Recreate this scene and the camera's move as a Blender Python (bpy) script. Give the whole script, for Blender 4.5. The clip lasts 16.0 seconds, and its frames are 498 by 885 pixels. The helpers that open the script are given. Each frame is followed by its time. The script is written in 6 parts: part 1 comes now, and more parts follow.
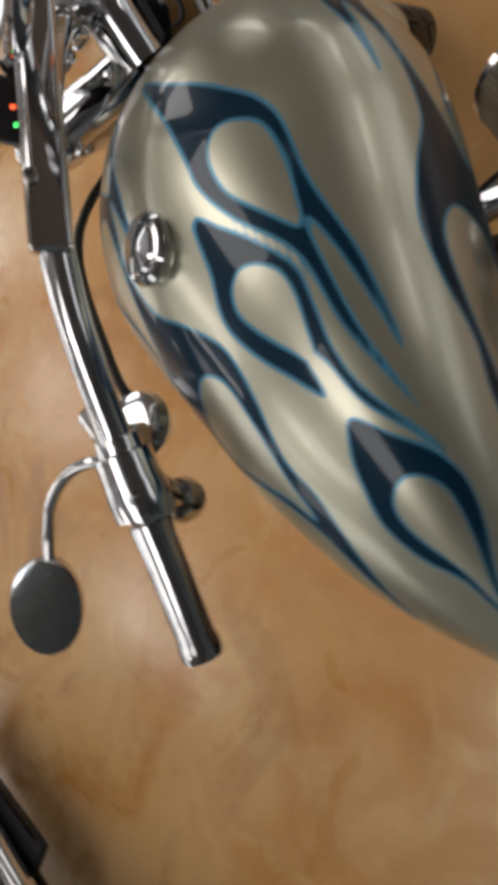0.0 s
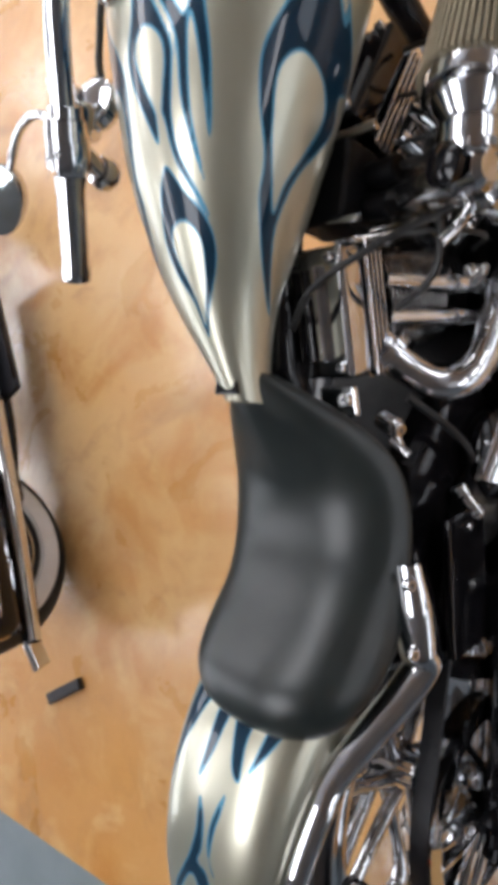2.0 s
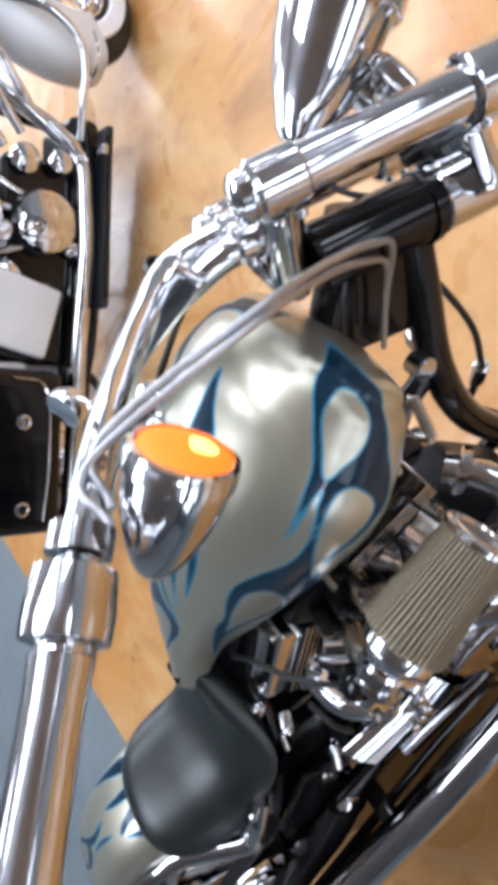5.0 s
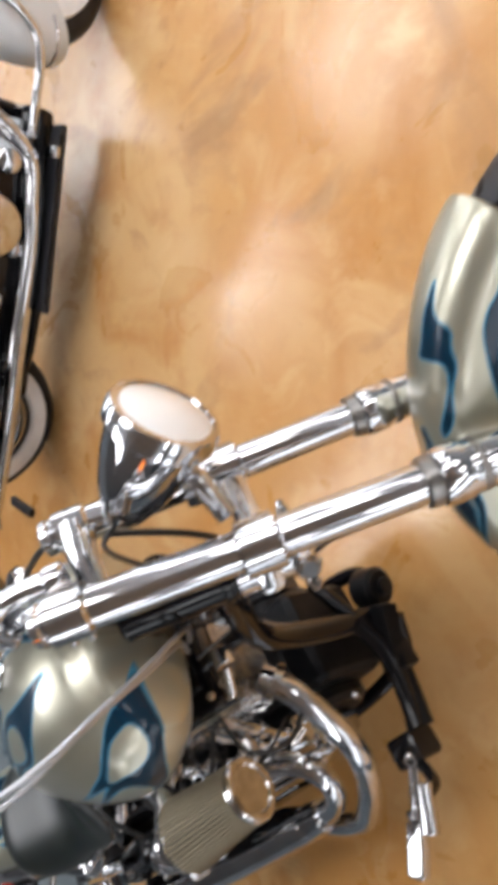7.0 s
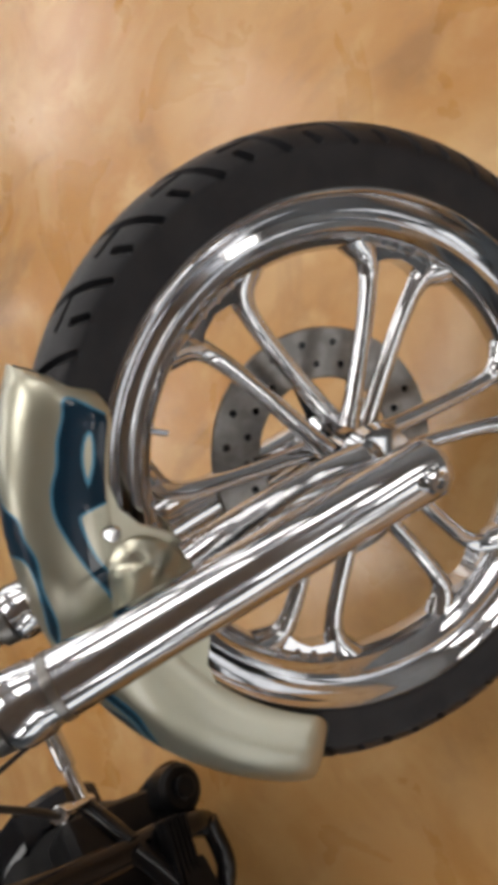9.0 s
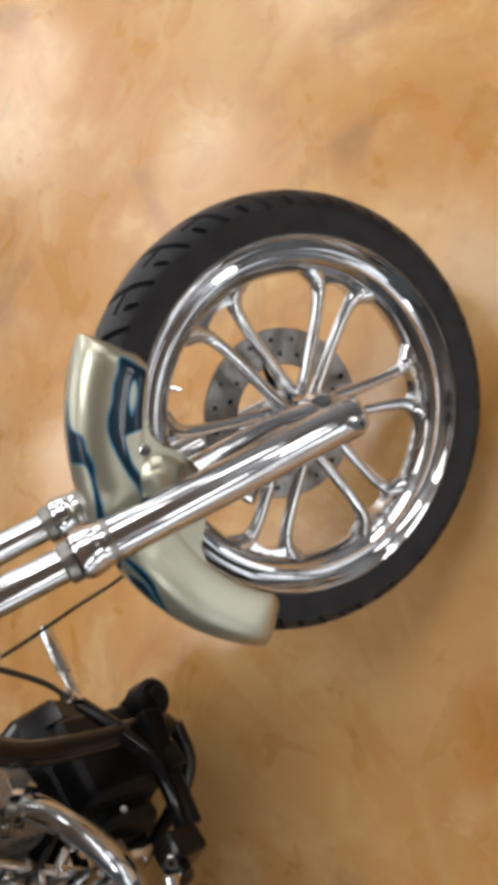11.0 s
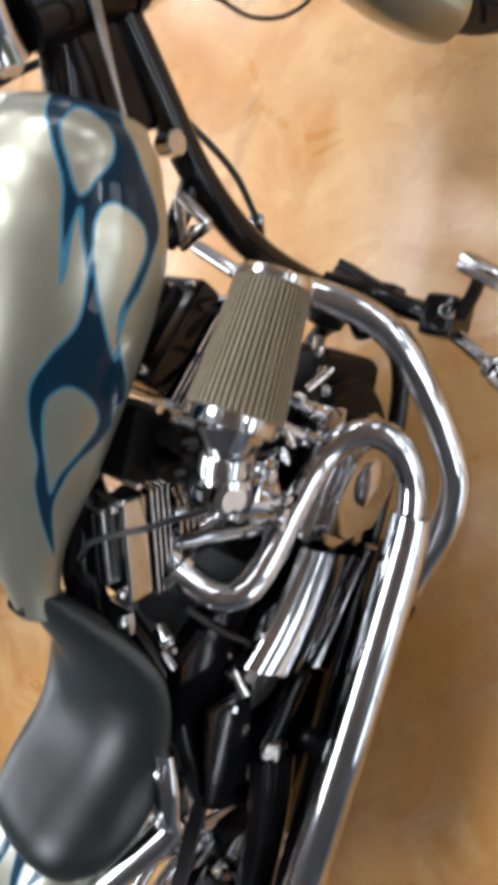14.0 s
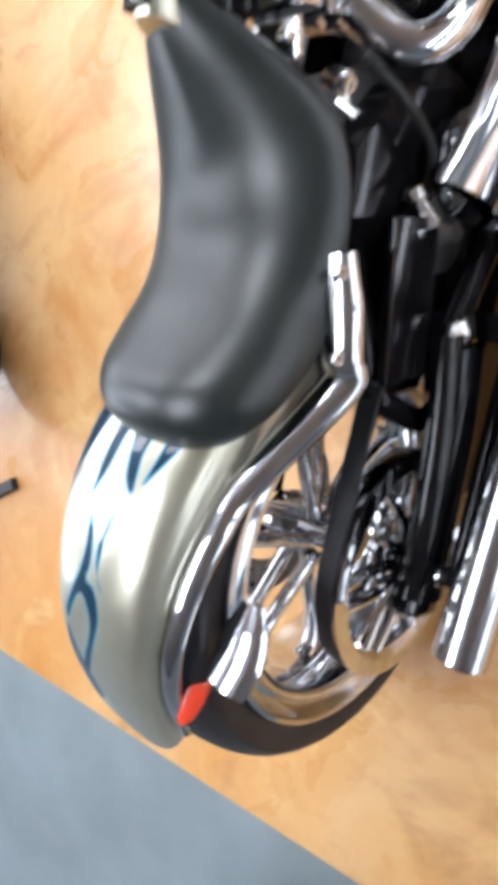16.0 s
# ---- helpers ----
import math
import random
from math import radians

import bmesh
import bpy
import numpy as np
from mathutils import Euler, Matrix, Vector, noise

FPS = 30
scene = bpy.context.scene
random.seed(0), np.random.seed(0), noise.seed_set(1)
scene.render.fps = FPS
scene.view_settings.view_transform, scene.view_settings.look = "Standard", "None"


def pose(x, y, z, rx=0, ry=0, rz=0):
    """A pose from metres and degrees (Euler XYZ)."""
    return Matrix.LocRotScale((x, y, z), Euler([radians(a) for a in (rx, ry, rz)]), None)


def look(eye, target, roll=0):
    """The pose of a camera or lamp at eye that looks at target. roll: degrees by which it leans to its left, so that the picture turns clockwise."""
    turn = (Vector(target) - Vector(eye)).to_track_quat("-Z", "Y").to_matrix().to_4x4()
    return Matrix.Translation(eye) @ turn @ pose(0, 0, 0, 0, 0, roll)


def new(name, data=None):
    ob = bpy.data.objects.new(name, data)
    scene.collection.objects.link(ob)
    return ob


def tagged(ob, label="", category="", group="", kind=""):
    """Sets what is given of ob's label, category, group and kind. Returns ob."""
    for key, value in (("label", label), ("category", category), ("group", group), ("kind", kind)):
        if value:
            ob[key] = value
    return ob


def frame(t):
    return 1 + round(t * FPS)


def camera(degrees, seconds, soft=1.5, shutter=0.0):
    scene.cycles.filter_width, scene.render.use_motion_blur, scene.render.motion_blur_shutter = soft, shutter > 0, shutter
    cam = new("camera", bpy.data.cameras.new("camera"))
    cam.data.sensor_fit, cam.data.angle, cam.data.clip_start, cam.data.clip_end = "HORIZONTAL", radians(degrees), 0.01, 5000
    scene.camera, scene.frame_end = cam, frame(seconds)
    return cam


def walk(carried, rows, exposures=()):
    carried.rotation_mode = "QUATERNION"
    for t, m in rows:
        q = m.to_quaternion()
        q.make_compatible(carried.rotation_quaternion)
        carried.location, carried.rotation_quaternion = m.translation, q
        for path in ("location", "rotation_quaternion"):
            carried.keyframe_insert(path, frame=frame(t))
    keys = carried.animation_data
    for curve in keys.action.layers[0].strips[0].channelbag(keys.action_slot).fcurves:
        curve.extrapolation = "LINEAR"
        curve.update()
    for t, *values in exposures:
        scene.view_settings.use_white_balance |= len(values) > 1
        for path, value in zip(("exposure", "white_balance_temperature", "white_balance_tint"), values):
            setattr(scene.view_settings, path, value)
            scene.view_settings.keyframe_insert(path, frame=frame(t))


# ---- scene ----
cam = camera(41.84, 16.0, soft=6.8, shutter=0.4)
PATH = [
    (0, (-0.0284, 0.4945, 1.2527), (-0.4047, 0.8927, 0.4161), -74.96),
    (0.5, (0.0832, 0.4575, 1.2761), (-0.3358, 0.7674, 0.4226), -68.49),
    (1, (0.1481, 0.3867, 1.2823), (-0.3144, 0.5807, 0.4171), -73.22),
    (1.5, (0.2785, 0.3116, 1.2803), (-0.2528, 0.3923, 0.4370), -78.88),
    (2, (0.3410, 0.3694, 1.3097), (-0.2574, 0.3933, 0.5089), -82.82),
    (2.5, (0.3935, 0.5523, 1.3451), (-0.2297, 0.5304, 0.5634), -80.42),
    (3, (0.4125, 0.7182, 1.3542), (-0.2180, 0.6115, 0.5854), -86.31),
    (3.5, (0.3939, 0.8563, 1.3569), (-0.2209, 0.6561, 0.5941), -87.15),
    (4, (0.3818, 0.9698, 1.3656), (-0.2341, 0.7075, 0.6227), -89.48),
    (4.2, (0.3691, 1.0073, 1.3695), (-0.2357, 0.7056, 0.6325), -89.13),
    (6.3, (0.1855, 1.5017, 1.3503), (-0.2835, 0.9451, 0.6648), -98.36),
    (6.5, (0.1674, 1.5543, 1.3419), (-0.2576, 0.9755, 0.6459), -98.41),
    (7, (0.1147, 1.7195, 1.2994), (-0.2865, 1.1680, 0.5680), -96.99),
    (7.5, (0.1068, 1.8028, 1.2280), (-0.3776, 1.3715, 0.4669), -97.32),
    (8, (0.1812, 1.8416, 1.1051), (-0.3284, 1.4288, 0.3502), -93.81),
    (8.5, (0.2091, 1.8638, 1.0148), (-0.3067, 1.4781, 0.2498), -93.97),
    (9, (0.2408, 1.8786, 0.9590), (-0.2578, 1.5078, 0.1755), -93.32),
    (9.2, (0.2634, 1.8640, 0.9437), (-0.2489, 1.5107, 0.1609), -92.01),
    (11.3, (0.4597, 1.8751, 1.2917), (0.0027, 1.5853, 0.4507), -87.48),
    (11.5, (0.5003, 1.8314, 1.3228), (0.0452, 1.5315, 0.4844), -90.60),
    (12, (0.5411, 1.6626, 1.3589), (0.1184, 1.3234, 0.5185), -92.81),
    (12.5, (0.5185, 1.4129, 1.3375), (0.1020, 1.0678, 0.4964), -97.35),
    (13, (0.5049, 1.1911, 1.3159), (0.0561, 0.8930, 0.4734), -92.76),
    (13.5, (0.5016, 0.9807, 1.2891), (0.0151, 0.7831, 0.4381), -93.39),
    (14, (0.5004, 0.8219, 1.2796), (-0.0206, 0.6860, 0.4369), -90.21),
    (14.5, (0.4714, 0.6665, 1.2815), (-0.0406, 0.5334, 0.4329), -90.12),
    (15, (0.4410, 0.5263, 1.2686), (-0.0247, 0.4059, 0.3919), -89.46),
    (15.5, (0.4624, 0.3312, 1.2315), (-0.0554, 0.1962, 0.3867), -93.63),
    (16, (0.3588, 0.1658, 1.1747), (-0.1816, 0.0168, 0.3466), -93.00),
]
walk(cam, [(t, look(eye, target, roll)) for t, eye, target, roll in PATH], [(0.0, -1.06, 7150, 11), (0.5, -1.04, 7350, 12), (1.0, -0.66, 7000, 12), (2.0, 0.02, 6500, 12), (3.5, 0.40, 5900, 12), (4.2, 0.40, 5900, 12), (6.3, 0.18, 6150, 12), (7.0, 0.06, 6600, 11), (8.0, -0.42, 6950, 11), (9.2, -0.60, 7050, 10), (11.3, -0.25, 6700, 8), (12.5, -0.18, 6200, 6), (13.5, 0.10, 6300, 8), (14.5, 0.55, 6200, 9), (15.0, 0.75, 6150, 9), (16.0, 0.85, 6100, 10)])

# ---- light: a workshop ceiling with rows of fluorescent panels ----
world = bpy.data.worlds.new("room_air")
scene.world = world
world.use_nodes = True
world.node_tree.nodes["Background"].inputs[0].default_value = (0.55, 0.58, 0.62, 1)
world.node_tree.nodes["Background"].inputs[1].default_value = 0.05
scene.view_settings.exposure = 0.0


# ---- materials ----
def material(name, base, metallic=0.0, rough=0.5, coat=0.0, second=None, scale=20.0, bump=0.0, bump_scale=200.0, rough_var=0.0, ior=1.45, detail=6.0):
    m = bpy.data.materials.new(name)
    m.use_nodes = True
    nt = m.node_tree
    b = nt.nodes["Principled BSDF"]
    b.inputs["Base Color"].default_value = (*base, 1)
    b.inputs["Metallic"].default_value = metallic
    b.inputs["Roughness"].default_value = rough
    b.inputs["Coat Weight"].default_value = coat
    b.inputs["Coat Roughness"].default_value = 0.04
    b.inputs["IOR"].default_value = ior
    geo = nt.nodes.new("ShaderNodeNewGeometry")
    if second or rough_var:
        n = nt.nodes.new("ShaderNodeTexNoise")
        n.inputs["Scale"].default_value, n.inputs["Detail"].default_value = scale, detail
        nt.links.new(geo.outputs["Position"], n.inputs["Vector"])
        r = nt.nodes.new("ShaderNodeMapRange")
        r.inputs[1].default_value, r.inputs[2].default_value = 0.35, 0.65
        nt.links.new(n.outputs[0], r.inputs[0])
        if second:
            mix = nt.nodes.new("ShaderNodeMix")
            mix.data_type = "RGBA"
            mix.inputs[6].default_value, mix.inputs[7].default_value = (*base, 1), (*second, 1)
            nt.links.new(r.outputs[0], mix.inputs[0])
            nt.links.new(mix.outputs[2], b.inputs["Base Color"])
        if rough_var:
            q = nt.nodes.new("ShaderNodeMapRange")
            q.inputs[3].default_value, q.inputs[4].default_value = max(0.02, rough - rough_var), rough + rough_var
            nt.links.new(n.outputs[0], q.inputs[0])
            nt.links.new(q.outputs[0], b.inputs["Roughness"])
    if bump:
        n = nt.nodes.new("ShaderNodeTexNoise")
        n.inputs["Scale"].default_value, n.inputs["Detail"].default_value = bump_scale, 4
        nt.links.new(geo.outputs["Position"], n.inputs["Vector"])
        u = nt.nodes.new("ShaderNodeBump")
        u.inputs["Strength"].default_value, u.inputs["Distance"].default_value = bump, 0.002
        nt.links.new(n.outputs[0], u.inputs["Height"])
        nt.links.new(u.outputs[0], b.inputs["Normal"])
    return m


CHROME = material("chrome", (0.64, 0.645, 0.66), 1.0, 0.06, second=(0.56, 0.565, 0.58), scale=30, rough_var=0.03)
POLISHED = material("polished_alloy", (0.72, 0.70, 0.68), 1.0, 0.14, second=(0.55, 0.53, 0.51), scale=60, rough_var=0.05)
BLACK = material("black_gloss_paint", (0.003, 0.003, 0.004), 0.0, 0.09, ior=1.37, second=(0.008, 0.007, 0.008), scale=15)
CRINKLE = material("black_crinkle_paint", (0.004, 0.004, 0.005), 0.0, 0.36, second=(0.009, 0.0085, 0.009), scale=40, bump=0.15, bump_scale=900, ior=1.25)
RUBBER = material("tyre_rubber", (0.009, 0.009, 0.012), 0.0, 0.44, second=(0.018, 0.018, 0.021), scale=25, bump=0.25, bump_scale=700, ior=1.37)
SILVER = material("pearl_silver_paint", (0.40, 0.39, 0.30), 0.76, 0.30, coat=0.28, second=(0.49, 0.475, 0.38), scale=14)
GREYPAINT = material("silver_grey_paint", (0.26, 0.29, 0.31), 0.3, 0.3, coat=0.6, second=(0.23, 0.26, 0.28), scale=6)
WHITEWALL = material("whitewall_rubber", (0.84, 0.85, 0.87), 0.0, 0.4, second=(0.76, 0.77, 0.79), scale=20)
LEATHER = material("black_leather", (0.010, 0.0135, 0.0135), 0.0, 0.34, second=(0.015, 0.019, 0.018), scale=30, bump=0.05, bump_scale=420, ior=1.48, rough_var=0.05)
MESH = material("filter_gauze", (0.36, 0.31, 0.22), 0.35, 0.42, second=(0.28, 0.24, 0.165), scale=300, bump=0.4, bump_scale=2500)
STEEL = material("dull_steel", (0.30, 0.29, 0.28), 1.0, 0.32, second=(0.2, 0.19, 0.18), scale=50)
BRAID = material("braided_steel_hose", (0.55, 0.56, 0.58), 0.9, 0.34, second=(0.32, 0.33, 0.34), scale=900)
CABLE = material("black_cable", (0.012, 0.012, 0.012), 0.0, 0.4)
MIRROR = material("tinted_mirror_glass", (0.80, 0.90, 0.95), 1.0, 0.05)
RED = material("red_lens", (0.62, 0.05, 0.02), 0.0, 0.15, coat=0.5)
GLASS = material("lamp_glass", (0.90, 0.92, 0.93), 0.0, 0.10, coat=1.0)
WHITEPAINT = material("white_paint", (0.70, 0.72, 0.74), 0.0, 0.2, coat=0.8, second=(0.62, 0.65, 0.67), scale=4)
WALL = material("wall_paint", (0.30, 0.33, 0.36), 0.0, 0.8, second=(0.25, 0.28, 0.30), scale=3)
CEIL = material("ceiling_paint", (0.24, 0.245, 0.26), 0.0, 0.9, second=(0.20, 0.205, 0.215), scale=2)


def glow(name, colour, strength):
    m = bpy.data.materials.new(name)
    m.use_nodes = True
    b = m.node_tree.nodes["Principled BSDF"]
    b.inputs["Base Color"].default_value = (*colour, 1)
    b.inputs["Emission Color"].default_value = (*colour, 1)
    b.inputs["Emission Strength"].default_value = strength
    return m


PANEL = glow("fluorescent_panel", (0.92, 0.95, 1.0), 7.8)
DAYLIGHT = glow("frosted_daylight_pane", (0.90, 0.95, 1.0), 3.6)
# Weaker glow for the added east panes: fills light on chrome and floor.
EAST_FILL = glow("frosted_fill_pane", (0.88, 0.93, 1.0), 2.3)
LED_GREEN = glow("green_led", (0.05, 1.0, 0.2), 3.0)
LED_RED = glow("red_led", (1.0, 0.12, 0.04), 3.0)
BULB = glow("amber_lit_lens", (1.0, 0.20, 0.01), 0.85)
HOT = glow("amber_bulb_glow", (1.0, 0.62, 0.16), 1.6)


def floor_material():
    m = bpy.data.materials.new("stained_concrete")
    m.use_nodes = True
    nt = m.node_tree
    b = nt.nodes["Principled BSDF"]
    geo = nt.nodes.new("ShaderNodeNewGeometry")

    def cloud(scale, detail, lo, hi, distortion=0.0, rough=0.55):
        n = nt.nodes.new("ShaderNodeTexNoise")
        n.inputs["Scale"].default_value, n.inputs["Detail"].default_value = scale, detail
        n.inputs["Roughness"].default_value, n.inputs["Distortion"].default_value = rough, distortion
        nt.links.new(geo.outputs["Position"], n.inputs["Vector"])
        r = nt.nodes.new("ShaderNodeMapRange")
        r.inputs[1].default_value, r.inputs[2].default_value = lo, hi
        nt.links.new(n.outputs[0], r.inputs[0])
        return r.outputs[0]

    def blend(f, a, c):
        x = nt.nodes.new("ShaderNodeMix")
        x.data_type = "RGBA"
        for i, v in ((0, f), (6, a), (7, c)):
            if isinstance(v, tuple):
                x.inputs[i].default_value = (*v, 1)
            else:
                nt.links.new(v, x.inputs[i])
        return x.outputs[2]

    def part_of(f, k):
        x = nt.nodes.new("ShaderNodeMath")
        x.operation = "MULTIPLY"
        x.inputs[1].default_value = k
        nt.links.new(f, x.inputs[0])
        return x.outputs[0]

    c = blend(cloud(1.1, 4, 0.40, 0.60, 0.7), (0.515, 0.250, 0.069), (0.60, 0.360, 0.152))
    c = blend(part_of(cloud(2.4, 5, 0.50, 0.66, 0.9), 0.75), c, (0.445, 0.184, 0.034))
    c = blend(part_of(cloud(5.0, 5, 0.52, 0.70, 0.9), 0.6), c, (0.66, 0.43, 0.20))
    c = blend(part_of(cloud(1.6, 7, 0.57, 0.70, 2.2), 0.6), c, (0.30, 0.15, 0.06))
    c = blend(part_of(cloud(11.0, 4, 0.52, 0.76, 0.8), 0.28), c, (0.34, 0.155, 0.04))
    c = blend(part_of(cloud(40.0, 4, 0.55, 0.78, 0.5), 0.12), c, (0.70, 0.46, 0.22))
    nt.links.new(c, b.inputs["Base Color"])
    r = nt.nodes.new("ShaderNodeMapRange")
    r.inputs[3].default_value, r.inputs[4].default_value = 0.20, 0.50
    nt.links.new(cloud(3.5, 7, 0.32, 0.68, 1.0), r.inputs[0])
    nt.links.new(r.outputs[0], b.inputs["Roughness"])
    b.inputs["Coat Weight"].default_value = 0.55
    b.inputs["Coat Roughness"].default_value = 0.16
    u = nt.nodes.new("ShaderNodeBump")
    u.inputs["Strength"].default_value, u.inputs["Distance"].default_value = 0.12, 0.004
    nt.links.new(cloud(14.0, 6, 0.2, 0.8), u.inputs["Height"])
    nt.links.new(u.outputs[0], b.inputs["Normal"])
    return m


FLOOR = floor_material()
GREYFLOOR = material("grey_floor_paint", (0.21, 0.245, 0.265), 0.0, 0.36, second=(0.175, 0.205, 0.22), scale=5, bump=0.1, bump_scale=60)


def flame_paint():
    """Pearl silver with dark blue licks edged by a light blue line; the licks are painted by their distance."""
    m = bpy.data.materials.new("flamed_pearl_paint")
    m.use_nodes = True
    nt = m.node_tree
    b = nt.nodes["Principled BSDF"]
    at = nt.nodes.new("ShaderNodeAttribute")
    at.attribute_name = "lick"
    geo = nt.nodes.new("ShaderNodeNewGeometry")

    def step(lo, hi):
        r = nt.nodes.new("ShaderNodeMapRange")
        r.inputs[1].default_value, r.inputs[2].default_value = lo, hi
        nt.links.new(at.outputs["Fac"], r.inputs[0])
        return r.outputs[0]

    def blend(f, a, c):
        x = nt.nodes.new("ShaderNodeMix")
        x.data_type = "RGBA"
        for i, v in ((0, f), (6, a), (7, c)):
            if isinstance(v, tuple):
                x.inputs[i].default_value = (*v, 1)
            else:
                nt.links.new(v, x.inputs[i])
        return x.outputs[2]

    n = nt.nodes.new("ShaderNodeTexNoise")
    n.inputs["Scale"].default_value, n.inputs["Detail"].default_value = 14, 4
    nt.links.new(geo.outputs["Position"], n.inputs["Vector"])
    c = blend(n.outputs[0], (0.40, 0.39, 0.30), (0.49, 0.475, 0.38))
    c = blend(step(0.0017, 0.0007), c, (0.065, 0.25, 0.38))
    c = blend(step(-0.0004, -0.0020), c, (0.002, 0.020, 0.042))
    nt.links.new(c, b.inputs["Base Color"])
    mr = nt.nodes.new("ShaderNodeMapRange")
    mr.inputs[1].default_value, mr.inputs[2].default_value, mr.inputs[3].default_value, mr.inputs[4].default_value = -0.001, 0.002, 0.0, 0.76
    nt.links.new(at.outputs["Fac"], mr.inputs[0])
    nt.links.new(mr.outputs[0], b.inputs["Metallic"])
    fl = nt.nodes.new("ShaderNodeTexNoise")
    fl.inputs["Scale"].default_value = 3500
    nt.links.new(geo.outputs["Position"], fl.inputs["Vector"])
    u = nt.nodes.new("ShaderNodeBump")
    u.inputs["Strength"].default_value, u.inputs["Distance"].default_value = 0.08, 0.0005
    nt.links.new(fl.outputs[0], u.inputs["Height"])
    nt.links.new(u.outputs[0], b.inputs["Normal"])
    b.inputs["Roughness"].default_value = 0.30
    sp = nt.nodes.new("ShaderNodeMapRange")
    sp.inputs[1].default_value, sp.inputs[2].default_value, sp.inputs[3].default_value, sp.inputs[4].default_value = -0.001, 0.002, 0.08, 0.5
    nt.links.new(at.outputs["Fac"], sp.inputs[0])
    nt.links.new(sp.outputs[0], b.inputs["Specular IOR Level"])
    b.inputs["Coat Weight"].default_value, b.inputs["Coat Roughness"].default_value = 0.58, 0.025
    return m


PAINT = flame_paint()

# ---- mesh helpers: every shape is a pair (vertices, faces) ----
IDENT = np.eye(4)


def mat4(m):
    return np.array(m, float).reshape(4, 4)


def frame_on(p, z, x=None):
    """A matrix at p whose z axis is z."""
    z = np.array(z, float) / np.linalg.norm(z)
    x = np.array(x if x is not None else ((1, 0, 0) if abs(z[0]) < 0.9 else (0, 1, 0)), float)
    x = x - x @ z * z
    x /= np.linalg.norm(x)
    m = np.eye(4)
    m[:3, 0], m[:3, 1], m[:3, 2], m[:3, 3] = x, np.cross(z, x), z, p
    return m


def moved(g, m):
    v, f = g
    return np.asarray(v) @ np.asarray(m)[:3, :3].T + np.asarray(m)[:3, 3], f


def joined(*gs):
    vs, fs, k = [], [], 0
    for v, f in gs:
        vs.append(np.asarray(v, float))
        fs += [[i + k for i in q] for q in f]
        k += len(v)
    return np.concatenate(vs), fs


def grid(p, cu=False, cv=False, ends=False):
    """Skin over an array (nu, nv, 3); ends: closes the first and last u rows."""
    p = np.asarray(p, float)
    nu, nv = p.shape[:2]
    f = []
    for i in range(nu if cu else nu - 1):
        for j in range(nv if cv else nv - 1):
            a, b = (i + 1) % nu, (j + 1) % nv
            f.append([i * nv + j, a * nv + j, a * nv + b, i * nv + b])
    if ends:
        f.append(list(range(nv)))
        f.append([(nu - 1) * nv + j for j in range(nv)][::-1])
    return p.reshape(-1, 3), f


def curve(pts, res=8):
    """A Catmull-Rom line through the points."""
    p = np.asarray(pts, float)
    if len(p) < 3:
        return p
    e = np.concatenate([[2 * p[0] - p[1]], p, [2 * p[-1] - p[-2]]])
    out = []
    for i in range(len(p) - 1):
        a, b, c, d = e[i : i + 4]
        for t in np.linspace(0, 1, res, endpoint=False):
            out.append(0.5 * (2 * b + (c - a) * t + (2 * a - 5 * b + 4 * c - d) * t * t + (3 * b - a - 3 * c + d) * t**3))
    return np.array(out + [p[-1]])


def tube(pts, r, n=14, res=8, flat=1.0):
    """A round tube along a smooth line; r may be a list, one for each given point."""
    c = curve(pts, res)
    rr = np.interp(np.linspace(0, len(pts) - 1, len(c)), range(len(pts)), r) if np.ndim(r) else np.full(len(c), r)
    tang = np.gradient(c, axis=0)
    tang /= np.linalg.norm(tang, axis=1)[:, None]
    up = np.array((0, 0, 1.0)) if abs(tang[0][2]) < 0.9 else np.array((1.0, 0, 0))
    rows = []
    for p, t, q in zip(c, tang, rr):
        up = up - up @ t * t
        up /= np.linalg.norm(up)
        s = np.cross(t, up)
        a = np.linspace(0, 2 * np.pi, n, endpoint=False)
        rows.append(p + q * (np.cos(a)[:, None] * up * flat + np.sin(a)[:, None] * s))
    return grid(np.array(rows), cv=True, ends=True)


def lathe(profile, m=IDENT, n=32):
    """Turns (radius, height) points round the z axis of m."""
    a = np.linspace(0, 2 * np.pi, n, endpoint=False)
    rows = [np.stack([r * np.cos(a), r * np.sin(a), np.full(n, h)], 1) for r, h in profile]
    return moved(grid(np.array(rows), cv=True, ends=True), m)


def rod(p, q, r, n=18, b=0.12, r2=None):
    """A straight round bar from p to q with softened ends."""
    p, q = np.array(p, float), np.array(q, float)
    h = np.linalg.norm(q - p)
    r2 = r if r2 is None else r2
    k = min(b * r, h * 0.2)
    return lathe([(r - k, 0), (r, k), (r2, h - k), (r2 - k, h)], frame_on(p, q - p), n)


def rbox(sx, sy, sz, m=IDENT, b=0.004, seg=2):
    bm = bmesh.new()
    bmesh.ops.create_cube(bm, size=1.0)
    for v in bm.verts:
        v.co.x, v.co.y, v.co.z = v.co.x * sx, v.co.y * sy, v.co.z * sz
    if b:
        bmesh.ops.bevel(bm, geom=bm.edges[:], offset=min(b, 0.45 * min(sx, sy, sz)), segments=seg, affect="EDGES", profile=0.6)
    bm.verts.index_update()
    g = np.array([v.co[:] for v in bm.verts]), [[v.index for v in f.verts] for f in bm.faces]
    bm.free()
    return moved(g, m)


